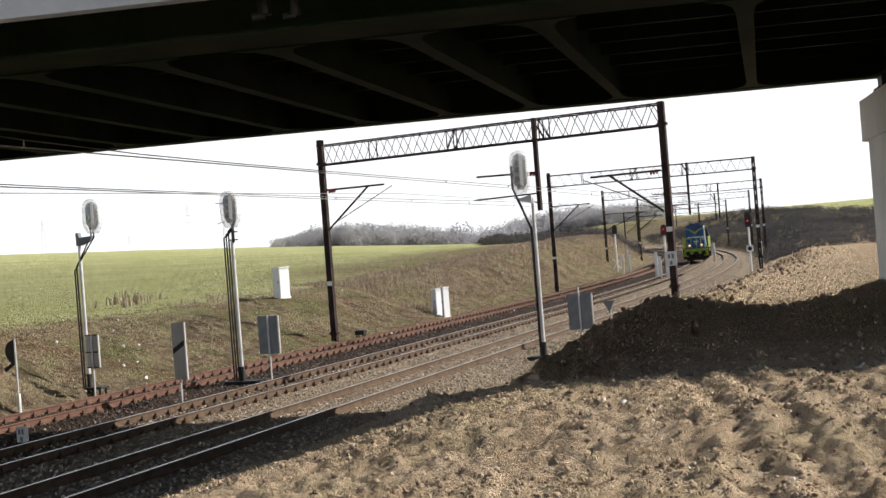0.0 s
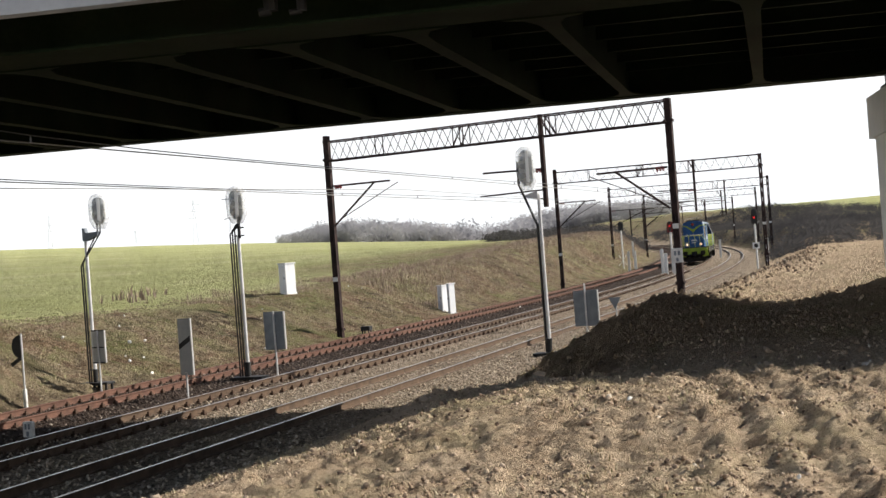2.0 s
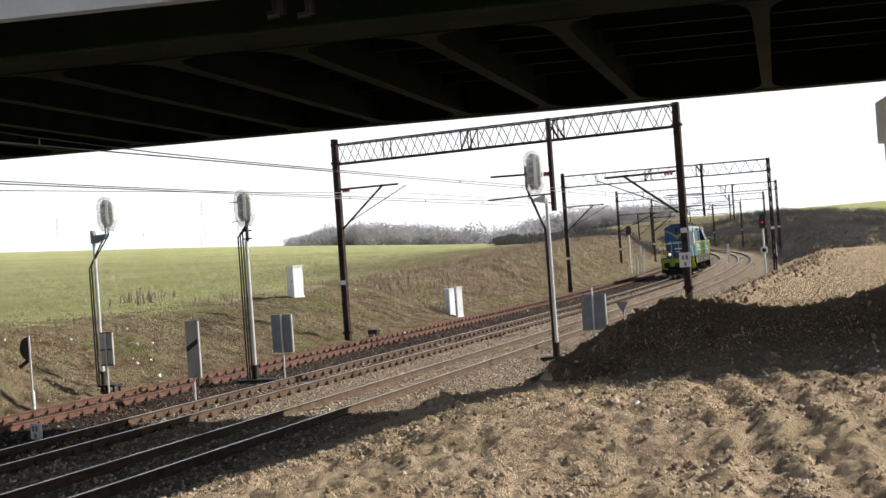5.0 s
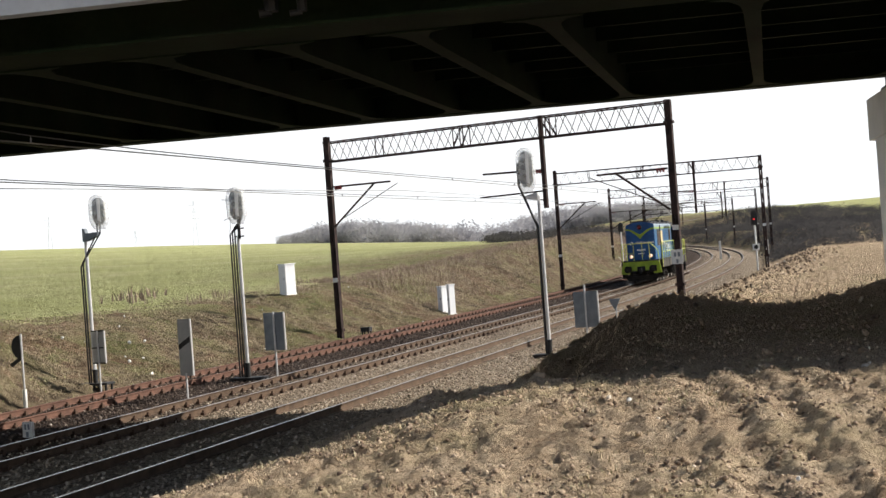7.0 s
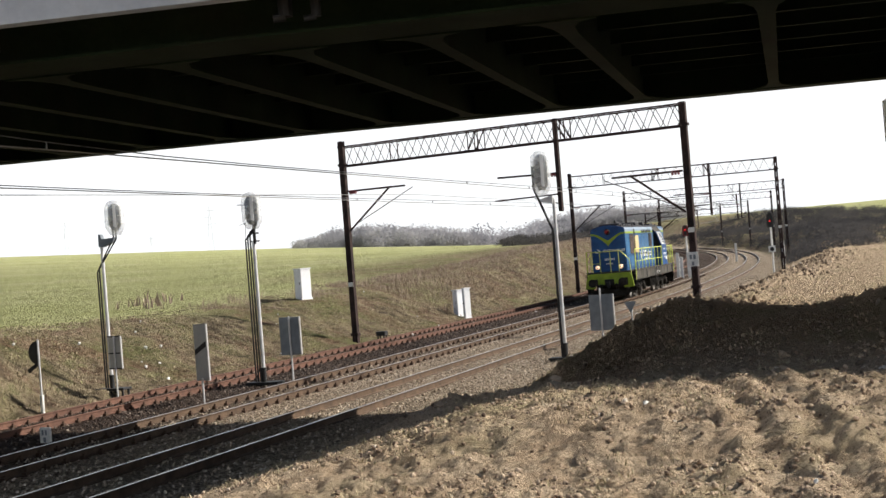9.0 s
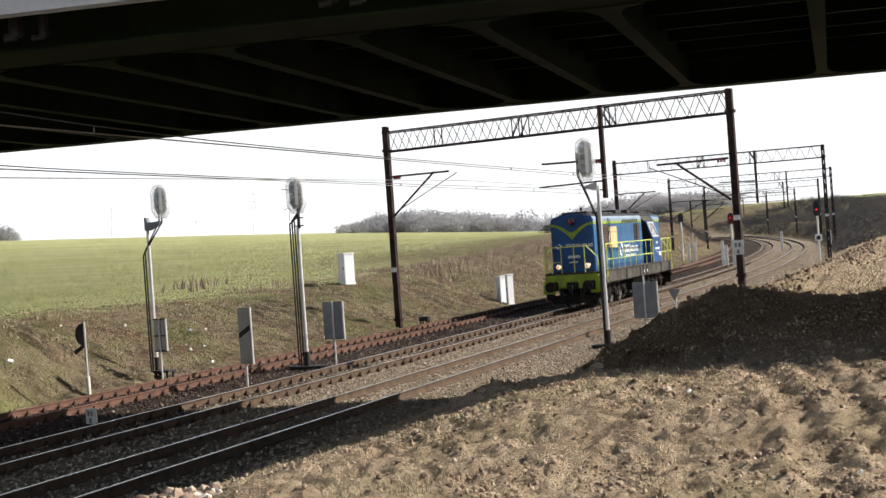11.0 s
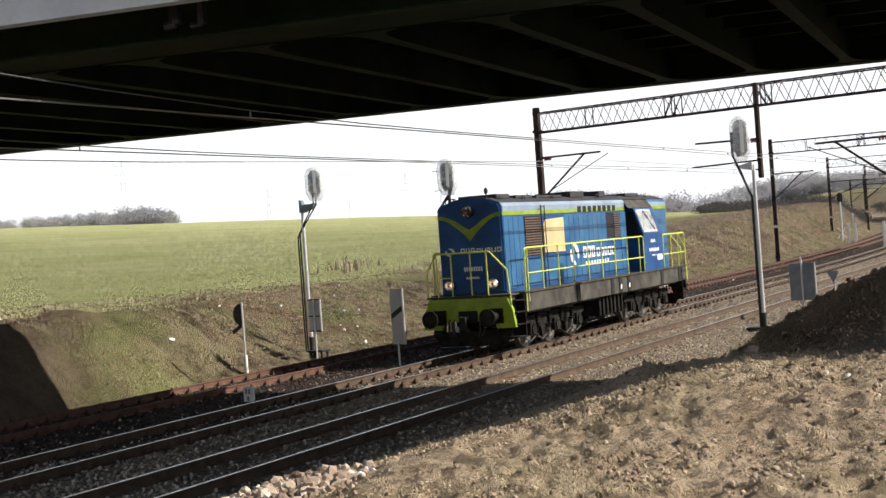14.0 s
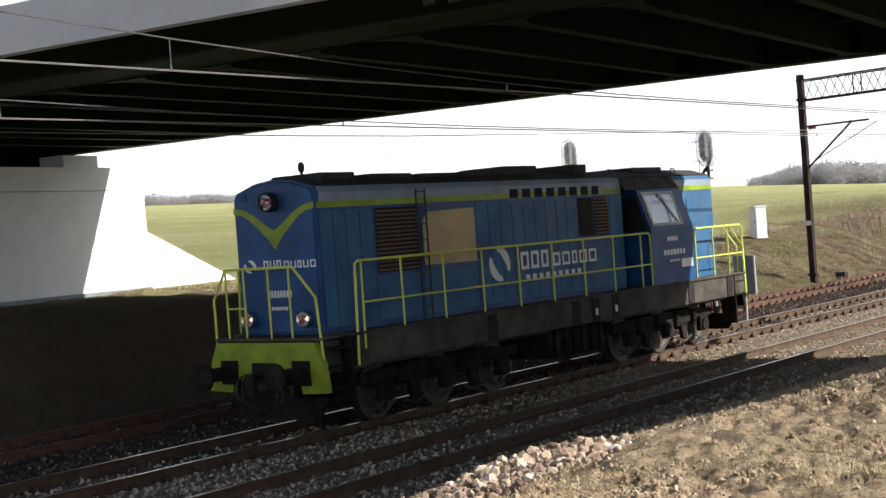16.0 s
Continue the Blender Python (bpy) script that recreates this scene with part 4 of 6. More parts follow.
        # grilles
        for a, b, z0 in ((1.50, 2.70, 2.58), (8.12, 8.72, 2.9), (8.76, 9.34, 2.9)):
            bm = bmesh.new()
            box(bm, *X(0.995, 1.006), Y(a), Y(b), z0, 3.74)
            dark = part("grille", bm, M_DARK, L, "brown slatted grille")
            if a == 8.12:
                continue
            z = z0 + 0.03
            while z < 3.7:
                bm = bmesh.new()
                box(bm, *X(1.0, 1.03), Y(a + 0.02), Y(b - 0.02), z, z + 0.035)
                part("slat", bm, M_GRILLE, dark)
                z += 0.075
        bm = bmesh.new()
        prism(bm, [(Y(2.82), 2.64), (Y(2.82), 3.45), (Y(2.95), 3.62), (Y(4.4), 3.66), (Y(4.4), 2.62)], "x", *X(1.0, 1.03))
        part("cover", bm, M_TAN, L, "stained tan cover sheet over a grille")
        bm = bmesh.new()
        for d in (2.60, 2.86):
            rod(bm, (s * 1.08, Y(d), 1.65), (s * 1.08, Y(d), 4.05), 0.016, seg=6)
        z = 1.9
        while z < 4:
            rod(bm, (s * 1.08, Y(2.60), z), (s * 1.08, Y(2.86), z), 0.012, seg=5)
            z += 0.3
        part("ladder", bm, M_BLACK, L)
        # painted emblem and word as plain shapes
        bm = bmesh.new()
        swoosh(bm, s * 1.028, Y(5.12), 2.50, 0.34, 1.05, 0.004, "x")
        x0 = 1.024 if s > 0 else -1.028
        part("emblem", bm, M_LETTER, L, "white round emblem of two arcs")
        u = 5.85
        for w, h in ((0.28, 0.36), (0.28, 0.36), (0.26, 0.36), (0.0, 0.0), (0.27, 0.28), (0.29, 0.28), (0.20, 0.28), (0.30, 0.28), (0.30, 0.28)):
            if w:
                bm = bmesh.new()
                letter_blocks(bm, "side", x0, Y(u), 2.34, h, (w,), 0)
                part("letter_block", bm, M_LETTER, L, "white lettering as a plain block")
            u += w + 0.085
        for i in range(9):
            bm = bmesh.new()
            box(bm, x0, x0 + 0.004, Y(6.0 + i * 0.24), Y(6.0 + i * 0.24 + 0.13), 2.13, 2.23)
            part("letter_bar", bm, M_LETTER, L)

    # nose
    f = Y(0.0)
    bm = bmesh.new()
    for s in (-1, 1):                          # chevron that rises to the stripes
        top = [(0.0, 3.46), (0.22, 3.58), (0.42, 3.72), (0.62, 3.82), (0.82, 3.885), (0.985, 3.90)]
        low = [(0.985, 3.79), (0.80, 3.775), (0.62, 3.69), (0.40, 3.52), (0.18, 3.34), (0.0, 3.13)]
        pts = [(s * u, v) for u, v in top + low]
        bm.faces.new([bm.verts.new((u, f - 0.004, v)) for u, v in pts])
    bmesh.ops.triangulate(bm, faces=bm.faces[:])
    bmesh.ops.recalc_face_normals(bm, faces=bm.faces[:])
    part("chevron", bm, M_LIME, L, "lime chevron on the nose")
    def lamp_at(name, label, x, z, r, deep, rim, bulb):
        """A lamp with an open dark shell, a polished bowl inside it and a small bulb at its bottom."""
        bm, bowl, seg = bmesh.new(), bmesh.new(), 20

        def turned(mesh, ring):
            rows = [[mesh.verts.new((x + q * math.cos(2 * math.pi * i / seg), y, z + q * math.sin(2 * math.pi * i / seg))) for i in range(seg)] for q, y in ring]
            for a, b in zip(rows, rows[1:]):
                for i in range(seg):
                    mesh.faces.new((a[i], a[(i + 1) % seg], b[(i + 1) % seg], b[i]))
            bmesh.ops.recalc_face_normals(mesh, faces=mesh.faces[:])
        turned(bm, [(r, f + 0.01), (r, f - deep), (r * 0.96, f - deep - 0.012), (r * 0.86, f - deep), (r * 0.86, f - deep + 0.02)])
        shell = part(name, bm, rim, L, label)
        turned(bowl, [(r * 0.87, f - deep + 0.01), (r * 0.8, f - deep * 0.62), (r * 0.55, f - deep * 0.25), (r * 0.3, f - 0.012), (0.004, f - 0.008)])
        part("reflector", bowl, M_CHROME, shell, "polished reflector bowl", smooth=True)
        bm = bmesh.new()
        bmesh.ops.create_uvsphere(bm, u_segments=10, v_segments=6, radius=r * 0.24, matrix=pose(x, f - 0.035, z))
        part("bulb", bm, bulb, shell)
        bm = bmesh.new()
        box(bm, x - r * 0.5, x - r * 0.1, f - deep * 0.75, f - deep * 0.72, z - r * 0.35, z + r * 0.05)
        part("marker_glass", bm, M_REDGLASS, shell, "small red marker glass")

    lamp_at("top_lamp", "round upper head lamp", 0, 3.96, 0.17, 0.17, M_BLACK, M_REDGLASS)
    for x in (-0.68, 0.68):
        lamp_at("head_lamp", "round head lamp with a polished rim", x, 1.93, 0.15, 0.15, M_CHROME, M_LAMP)
    bm = bmesh.new()
    swoosh(bm, -0.66, f - 0.006, 2.86, 0.115, 1.35, 0.004, "y")
    part("nose_emblem", bm, M_LETTER, L, "white round emblem as a plain shape")
    bm = bmesh.new()
    letter_blocks(bm, "front", -0.32, f, 2.80, 0.15, (0.12, 0.12, 0.11), 0.04)
    part("nose_marking", bm, M_LETTER, L, "white marking as plain bars")
    bm = bmesh.new()
    letter_blocks(bm, "front", 0.18, f, 2.80, 0.13, (0.12, 0.13, 0.09, 0.13, 0.13), 0.04)
    part("nose_marking", bm, M_LETTER, L, "white marking as plain bars")
    bm = bmesh.new()
    for i in range(8):
        box(bm, -0.26 + i * 0.075, -0.21 + i * 0.075, f - 0.004, f, 2.30, 2.42)
    part("number_bars", bm, M_LETTER, L, "number as plain white bars")
    bm = bmesh.new()
    for i in range(6):
        box(bm, -0.2 + i * 0.07, -0.15 + i * 0.07, f - 0.004, f, 2.08, 2.14)
    part("nose_marking", bm, M_LETTER, L, "white marking as plain bars")
    bm = bmesh.new()
    box(bm, -0.55, 0.55, f - 0.012, f, 2.2, 2.215)
    part("nose_seam", bm, M_SEAM, L)
    bm = bmesh.new()
    box(bm, -0.75, -0.62, f - 0.01, f, 4.0, 4.15)
    part("nose_seam", bm, M_SEAM, L)

    # end beams, buffers, couplers, steps
    for end, d0, q in (("front", -0.45, -1), ("rear", 15.05, 1)):
        y0 = Y(d0)
        bm = bmesh.new()
        pts = [(-1.42, 0.72), (-1.36, 1.2), (-1.18, 1.56), (1.18, 1.56), (1.36, 1.2), (1.42, 0.72), (0.85, 0.70), (0.80, 0.92), (-0.80, 0.92), (-0.85, 0.70)]
        prism(bm, pts, "y", min(y0, y0 - q * 0.12), max(y0, y0 - q * 0.12))
        beam = part("buffer_beam", bm, M_LIME if end == "front" else M_BOGIE, L, "lime buffer beam" if end == "front" else "dark buffer beam")
        for x in (-0.875, 0.875):
            bm = bmesh.new()
            box(bm, x - 0.2, x + 0.2, min(y0, y0 + q * 0.05), max(y0, y0 + q * 0.05), 0.84, 1.26, 0.02)
            rod(bm, (x, y0, 1.05), (x, y0 + q * 0.42, 1.05), 0.12, seg=14)
            rod(bm, (x, y0 + q * 0.42, 1.05), (x, y0 + q * 0.62, 1.05), 0.085, seg=14)
            part("buffer_case", bm, M_BOGIE, L)
        for x in (-0.875, 0.875):
            bm = bmesh.new()
            rod(bm, (x, y0 + q * 0.60, 1.05), (x, y0 + q * 0.65, 1.05), 0.24, seg=20)
            part("buffer", bm, M_BOGIE, L, "round black buffer")
        bm = bmesh.new()
        box(bm, -0.28, 0.28, min(y0, y0 + q * 0.06), max(y0, y0 + q * 0.06), 0.88, 1.22, 0.02)
        rod(bm, (0, y0, 1.03), (0, y0 + q * 0.38, 1.0), 0.055)
        box(bm, -0.1, 0.1, min(y0 + q * 0.3, y0 + q * 0.42), max(y0 + q * 0.3, y0 + q * 0.42), 0.70, 1.08, 0.03)
        part("coupler", bm, M_DARK, L)
        for x in (-0.55, -0.42, 0.42, 0.55):
            bm = bmesh.new()
            pipe(bm, [(x, y0 + q * 0.03, 0.98), (x, y0 + q * 0.16, 0.92), (x, y0 + q * 0.18, 0.66), (x * 0.8, y0 + q * 0.14, 0.52)], 0.022)
            part("air_hose", bm, M_BLACK, L)
        bm = bmesh.new()
        prism(bm, [(-1.25, 0.62), (1.25, 0.62), (1.0, 0.22), (-1.0, 0.22)], "y", min(y0 - q * 0.25, y0 - q * 0.21), max(y0 - q * 0.25, y0 - q * 0.21))
        part("rail_guard", bm, M_BOGIE, L)
        for x in (-1.25, 1.25):
            bm = bmesh.new()
            for z in (0.42, 0.76, 1.10, 1.42):
                box(bm, x - 0.2, x + 0.2, min(y0 - q * 0.1, y0 - q * 0.62), max(y0 - q * 0.1, y0 - q * 0.62), z, z + 0.03)
            box(bm, x - 0.2, x + 0.2, min(y0 - q * 0.66, y0 - q * 0.62), max(y0 - q * 0.66, y0 - q * 0.62), 0.4, 1.58)
            part("steps", bm, M_BOGIE, L)

    # handrails
    def rail(pts, r=0.022, label=""):
        bm = bmesh.new()
        pipe(bm, [Vector(p) for p in pts], r)
        part("handrail", bm, M_RAILING, L, label)

    fy = Y(-0.36)
    rail([(-1.25, fy, 1.10), (-1.27, fy, 2.30), (-0.93, fy, 2.83), (0.72, fy, 2.83), (1.22, fy, 2.30), (1.32, fy, 1.10)], 0.024)
    for x in (-0.93, -0.48, 0.12, 0.62):
        rail([(x, fy, 1.60), (x, fy, 2.83)], 0.02)
    rail([(-0.93, fy, 2.15), (-0.48, fy, 2.15)], 0.016)
    ry = Y(14.98)
    rail([(-1.30, ry, 1.10), (-1.27, ry, 2.30), (-0.9, ry, 2.83), (0.9, ry, 2.83), (1.27, ry, 2.30), (1.30, ry, 1.10)], 0.024)
    for x in (-0.5, 0.0, 0.5):
        rail([(x, ry, 1.62), (x, ry, 2.83)], 0.02)
    for s in (-1, 1):
        x = s * 1.43
        rail([(x, Y(0.36), 1.08), (x, Y(0.42), 2.80), (x, Y(0.50), 2.85), (x, Y(10.3), 2.85), (x, Y(10.38), 2.78), (x, Y(10.38), 1.65)], 0.024)
        rail([(x, Y(0.56), 1.35), (x, Y(0.58), 2.82)], 0.02)
        rail([(x, Y(0.58), 2.14), (x, Y(10.38), 2.14)], 0.018)
        for i in range(8):
            d = 1.62 + i * 1.19
            rail([(x, Y(d), 1.62), (x, Y(d), 2.85)], 0.02)
        rail([(x, Y(12.5), 1.65), (x, Y(12.5), 2.80), (x, Y(12.58), 2.85), (x, Y(14.9), 2.85), (x, Y(15.0), 2.78), (x, Y(15.0), 1.1)], 0.024)
        rail([(x, Y(12.5), 2.14), (x, Y(15.0), 2.14)], 0.018)
        for d in (13.4, 14.2):
            rail([(x, Y(d), 1.62), (x, Y(d), 2.85)], 0.02)
        rail([(x, Y(14.3), 2.84), (x, Y(15.02), 2.30), (x, Y(15.06), 1.10)], 0.02)

    # cab, wider than the hood, with leaning side windows
    bm = bmesh.new()
    out = [(1.45, 1.65), (1.45, 2.93), (1.14, 3.84), (0.9, 4.16), (0, 4.34), (-0.9, 4.16), (-1.14, 3.84), (-1.45, 2.93), (-1.45, 1.65)]
    ring_a = [bm.verts.new((x * 0.42, Y(10.40), 1.65 + (z - 1.65) * 0.995)) for x, z in out]
    ring_b = [bm.verts.new((x, Y(10.42), z)) for x, z in out]
    ring_c = [bm.verts.new((x, Y(12.42), z)) for x, z in out]
    for a, b in ((ring_a, ring_b), (ring_b, ring_c)):
        for i in range(len(out) - 1):
            if a is ring_b and i in (1, 6):    # the leaning side: wall round a window opening
                lo, up = (i, i + 1) if i == 1 else (i + 1, i)
                hole = []
                for d, k in ((10.60, 0.13), (11.92, 0.13), (11.92, 0.86), (10.60, 0.86)):
                    p = ring_b[lo].co.lerp(ring_b[up].co, k)
                    hole.append(bm.verts.new((p.x, Y(d), p.z)))
                edge = [a[lo], b[lo], b[up], a[up]]
                for q in range(4):
                    bm.faces.new((edge[q], edge[(q + 1) % 4], hole[(q + 1) % 4], hole[q]))
            else:
                bm.faces.new((a[i], a[i + 1], b[i + 1], b[i]))
    bm.faces.new(ring_c)
    bmesh.ops.recalc_face_normals(bm, faces=bm.faces[:])
    part("cab", bm, M_BLUE, L, "blue cab wider than the hood")
    for s in (-1, 1):
        bm = bmesh.new()
        prism(bm, [(s * 1.143, 3.845), (s * 0.905, 4.165), (s * 0.91, 4.175), (s * 1.15, 3.855)], "y", Y(9.9), Y(12.42))
        part("cab_roof_edge", bm, M_FRAME, L)
    for s in (-1, 1):
        # leaning side window: two panes in a pale frame
        def lean(d, z, out=0.012):
            k = (z - 2.93) / (3.84 - 2.93)
            return Vector((s * (1.45 - 0.31 * k + out), Y(d), z + out * 0.3))
        bm = bmesh.new()
        for d0, d1, z0, z1 in ((10.52, 11.98, 2.98, 3.05), (10.52, 11.98, 3.71, 3.78), (10.52, 10.61, 3.05, 3.71), (11.91, 11.98, 3.05, 3.71), (11.42, 11.46, 3.05, 3.71)):
            low = [bm.verts.new(lean(d, z, 0.003)) for d, z in ((d0, z0), (d1, z0), (d1, z1), (d0, z1))]
            upp = [bm.verts.new(lean(d, z, 0.022)) for d, z in ((d0, z0), (d1, z0), (d1, z1), (d0, z1))]
            bm.faces.new(upp)
            for q in range(4):
                bm.faces.new((low[q], low[(q + 1) % 4], upp[(q + 1) % 4], upp[q]))
        bmesh.ops.recalc_face_normals(bm, faces=bm.faces[:])
        win = part("cab_window", bm, M_GREYSIGN, L, "leaning cab side window in a pale frame")
        for a, b in ((10.61, 11.42), (11.46, 11.91)):
            bm = bmesh.new()
            bm.faces.new([bm.verts.new(lean(d, z, 0.010)) for d, z in ((a, 3.05), (b, 3.05), (b, 3.71), (a, 3.71))])
            pane = part("pane", bm, M_PANE, win)
            pane.visible_shadow = False
        bm = bmesh.new()
        rod(bm, lean(11.2, 3.74, 0.03), lean(11.75, 3.05, 0.03), 0.014, seg=5)
        part("wiper", bm, M_BLACK, win)
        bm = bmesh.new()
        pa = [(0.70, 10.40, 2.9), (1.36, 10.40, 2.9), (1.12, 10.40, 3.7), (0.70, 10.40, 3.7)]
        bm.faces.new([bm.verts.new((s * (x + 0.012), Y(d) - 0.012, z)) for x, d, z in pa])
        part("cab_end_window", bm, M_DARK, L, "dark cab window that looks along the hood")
        x0 = 1.452 if s > 0 else -1.456
        bm = bmesh.new()
        for i in range(5):
            box(bm, x0, x0 + 0.004, Y(11.15 + i * 0.10), Y(11.15 + i * 0.10 + 0.065), 2.62, 2.72)
        part("number_marking", bm, M_LETTER, L, "number as plain bars")
        bm = bmesh.new()
        for i in range(7):
            box(bm, x0, x0 + 0.004, Y(10.95 + i * 0.15), Y(10.95 + i * 0.15 + 0.10), 2.30, 2.42)
        part("number_marking", bm, M_LETTER, L, "number as plain bars")
        bm = bmesh.new()
        for i in range(4):
            box(bm, x0, x0 + 0.004, Y(11.2 + i * 0.12), Y(11.2 + i * 0.12 + 0.07), 2.14, 2.19)
        part("number_marking", bm, M_LETTER, L, "number as plain bars")
        bm = bmesh.new()
        box(bm, x0, x0 + 0.004, Y(11.75), Y(12.3), 1.98, 2.18)
        part("data_panel", bm, M_WHITE, L, "white data panel")
        bm = bmesh.new()
        box(bm, *((1.0, 1.016) if s > 0 else (-1.016, -1.0)), Y(13.0), Y(13.75), 2.95, 3.6, 0.006)
        part("tail_door", bm, M_CHALK_LIT, L)
        for a in (7.85, 8.65):
            bm = bmesh.new()
            box(bm, *((1.434, 1.456) if s > 0 else (-1.456, -1.434)), Y(a), Y(a + 0.1), 1.22, 1.36)
            part("plate", bm, M_WHITE, L, "small white plate")

    # seat behind the cab window
    bm = bmesh.new()
    dome = [(0.26 * math.cos(math.pi * i / 12), 3.12 + 0.30 * math.sin(math.pi * i / 12)) for i in range(13)]
    prism(bm, [(0.78 + u, v) for u, v in dome] + [(0.53, 2.45), (1.03, 2.45)], "y", Y(11.16), Y(11.30))
    bmesh.ops.bevel(bm, geom=bm.edges[:], offset=0.03, segments=2, affect="EDGES")
    box(bm, 0.53, 1.03, Y(11.1), Y(11.6), 2.30, 2.45, 0.03)
    rod(bm, (0.78, Y(11.35), 1.62), (0.78, Y(11.35), 2.32), 0.06)
    part("seat", bm, M_SIGN, L, "grey high-backed seat in the cab")

    # tank, bogies, wheels
    bm = bmesh.new()
    box(bm, -1.25, 1.25, Y(6.35), Y(8.45), 0.45, 1.08, 0.06)
    for i in range(6):
        for s in (-1, 1):
            box(bm, *((1.25, 1.31) if s > 0 else (-1.31, -1.25)), Y(6.5 + i * 0.34), Y(6.6 + i * 0.34), 0.48, 1.05)
    part("fuel_tank", bm, M_BOGIE, L, "ribbed dark fuel tank")
    wheel = wheel_mesh()
    sets = []
    for mid in (3.15, 11.55):
        bogie = part("bogie", bogie_mesh(), M_BOGIE, L, "oily three-axle bogie")
        bogie.matrix_basis = pose(0, Y(mid), 0)
        for s in (-1, 1):
            for k in (-1.75, 0, 1.75):
                bm = bmesh.new()
                rod(bm, (s * 1.02, k, 0.5), (s * 1.16, k, 0.5), 0.15, seg=12)
                box(bm, min(s * 0.98, s * 1.12), max(s * 0.98, s * 1.12), k - 0.2, k + 0.2, 0.34, 0.70, 0.03)
                part("axle_box", bm, M_BOGIE, bogie)
            for k in (-1.3, -0.45, 0.45, 1.3):
                bm = bmesh.new()
                for j in range(5):
                    rod(bm, (s * 1.05, k, 0.56 + j * 0.075), (s * 1.05, k, 0.60 + j * 0.075), 0.085, seg=10)
                part("spring", bm, M_BOGIE, bogie)
            for k in (-1.75, -0.9, 0.9, 1.75):
                bm = bmesh.new()
                pipe(bm, [(s * 1.0, k - 0.35, 0.28), (s * 1.0, k, 0.16), (s * 1.0, k + 0.35, 0.28)], 0.025)
                part("brake_rod", bm, M_FRAME, bogie)
        for k in (-1.75, 0, 1.75):
            ws = new("wheelset")
            ws.parent, ws.matrix_basis = L, pose(0, Y(mid + k), 0.5)
            for s in (-1, 1):
                ob = new("wheel", wheel)
                ob.parent, ob.matrix_basis = ws, pose(s * 0.78, 0, 0, 0, 0, 0 if s > 0 else 180)
            bm = bmesh.new()
            rod(bm, (-0.8, 0, 0), (0.8, 0, 0), 0.085, seg=10)
            part("axle", bm, M_BOGIE, ws)
            sets.append((ws, Y(mid + k)))
    return L, sets


def bogie_mesh():
    bm = bmesh.new()
    for s in (-1, 1):
        x0, x1 = (0.93, 1.03) if s > 0 else (-1.03, -0.93)
        prism(bm, [(-2.35, 0.70), (-2.35, 0.86), (-1.2, 0.92), (1.2, 0.92), (2.35, 0.86), (2.35, 0.70), (1.3, 0.66), (0.9, 0.58), (-0.9, 0.58), (-1.3, 0.66)], "x", x0, x1)
        for k in (-0.88, 0.88):
            prism(bm, [(k - 0.16, 0.60), (k + 0.16, 0.60), (k + 0.07, 0.24), (k - 0.07, 0.24)], "x", x0, x1)
    for y in (-2.3, -0.9, 0.9, 2.3):
        box(bm, -0.95, 0.95, y - 0.08, y + 0.08, 0.66, 0.86)
    return bm


LOCO, WHEELSETS = make_loco()

# ---- signals, signs and cabinets beside the line ----
def stand(x, y, dz=0.0):
    return pose(x, y, ground(x, y)[0] + dz)


def wrapped_head(parent, x, z0, z1, w):
    """A signal head in clear plastic wrap, tied at the foot: rounded board inside, crumpled film outside."""
    def outline(w, a, b, n=8):
        r = w / 2
        up = [(x + r * math.cos(math.pi * i / n), b - r + r * math.sin(math.pi * i / n)) for i in range(n + 1)]
        return up + [(x - r, a + r * 0.9), (x - r * 0.45, a), (x + r * 0.45, a), (x + r, a + r * 0.9)]
    bm = bmesh.new()
    prism(bm, outline(w * 0.74, z0 + 0.14, z1 - 0.10), "y", -0.06, 0.02)
    part("head_rim", bm, M_GREYSIGN, parent, "grey rim of the signal board")
    bm = bmesh.new()
    prism(bm, outline(w * 0.66, z0 + 0.19, z1 - 0.13), "y", -0.075, -0.055)
    part("head_board", bm, M_WRAPPED, parent, "grey wrapped signal board")
    for z in (0.35, 0.55, 0.72):
        bm = bmesh.new()
        zz = z0 + (z1 - z0) * z
        rod(bm, (x - 0.05, -0.065, zz), (x - 0.05, -0.10, zz), 0.08, seg=10)
        part("lamp_housing", bm, M_GREYSIGN, parent)
    bm = bmesh.new()
    prism(bm, outline(w, z0, z1, 12), "y", -0.15, 0.11)
    bmesh.ops.subdivide_edges(bm, edges=bm.edges[:], cuts=3, use_grid_fill=True)
    for v in bm.verts:
        k = Vector((v.co.x * 7 + x, v.co.y * 7, v.co.z * 5))
        v.co += noise.noise_vector(k) * 0.014
    bmesh.ops.recalc_face_normals(bm, faces=bm.faces[:])
    part("plastic_wrap", bm, M_FILM, parent, "crumpled clear plastic wrap", smooth=True)
    bm = bmesh.new()
    prism(bm, [(x + w * 0.05, z0 + 0.28), (x + w * 0.22, z0 + 0.24), (x + w * 0.24, z1 - 0.16), (x + w * 0.06, z1 - 0.12)], "y", -0.17, -0.155)
    part("fold", bm, M_FOLD, parent, "bright fold in the plastic wrap")


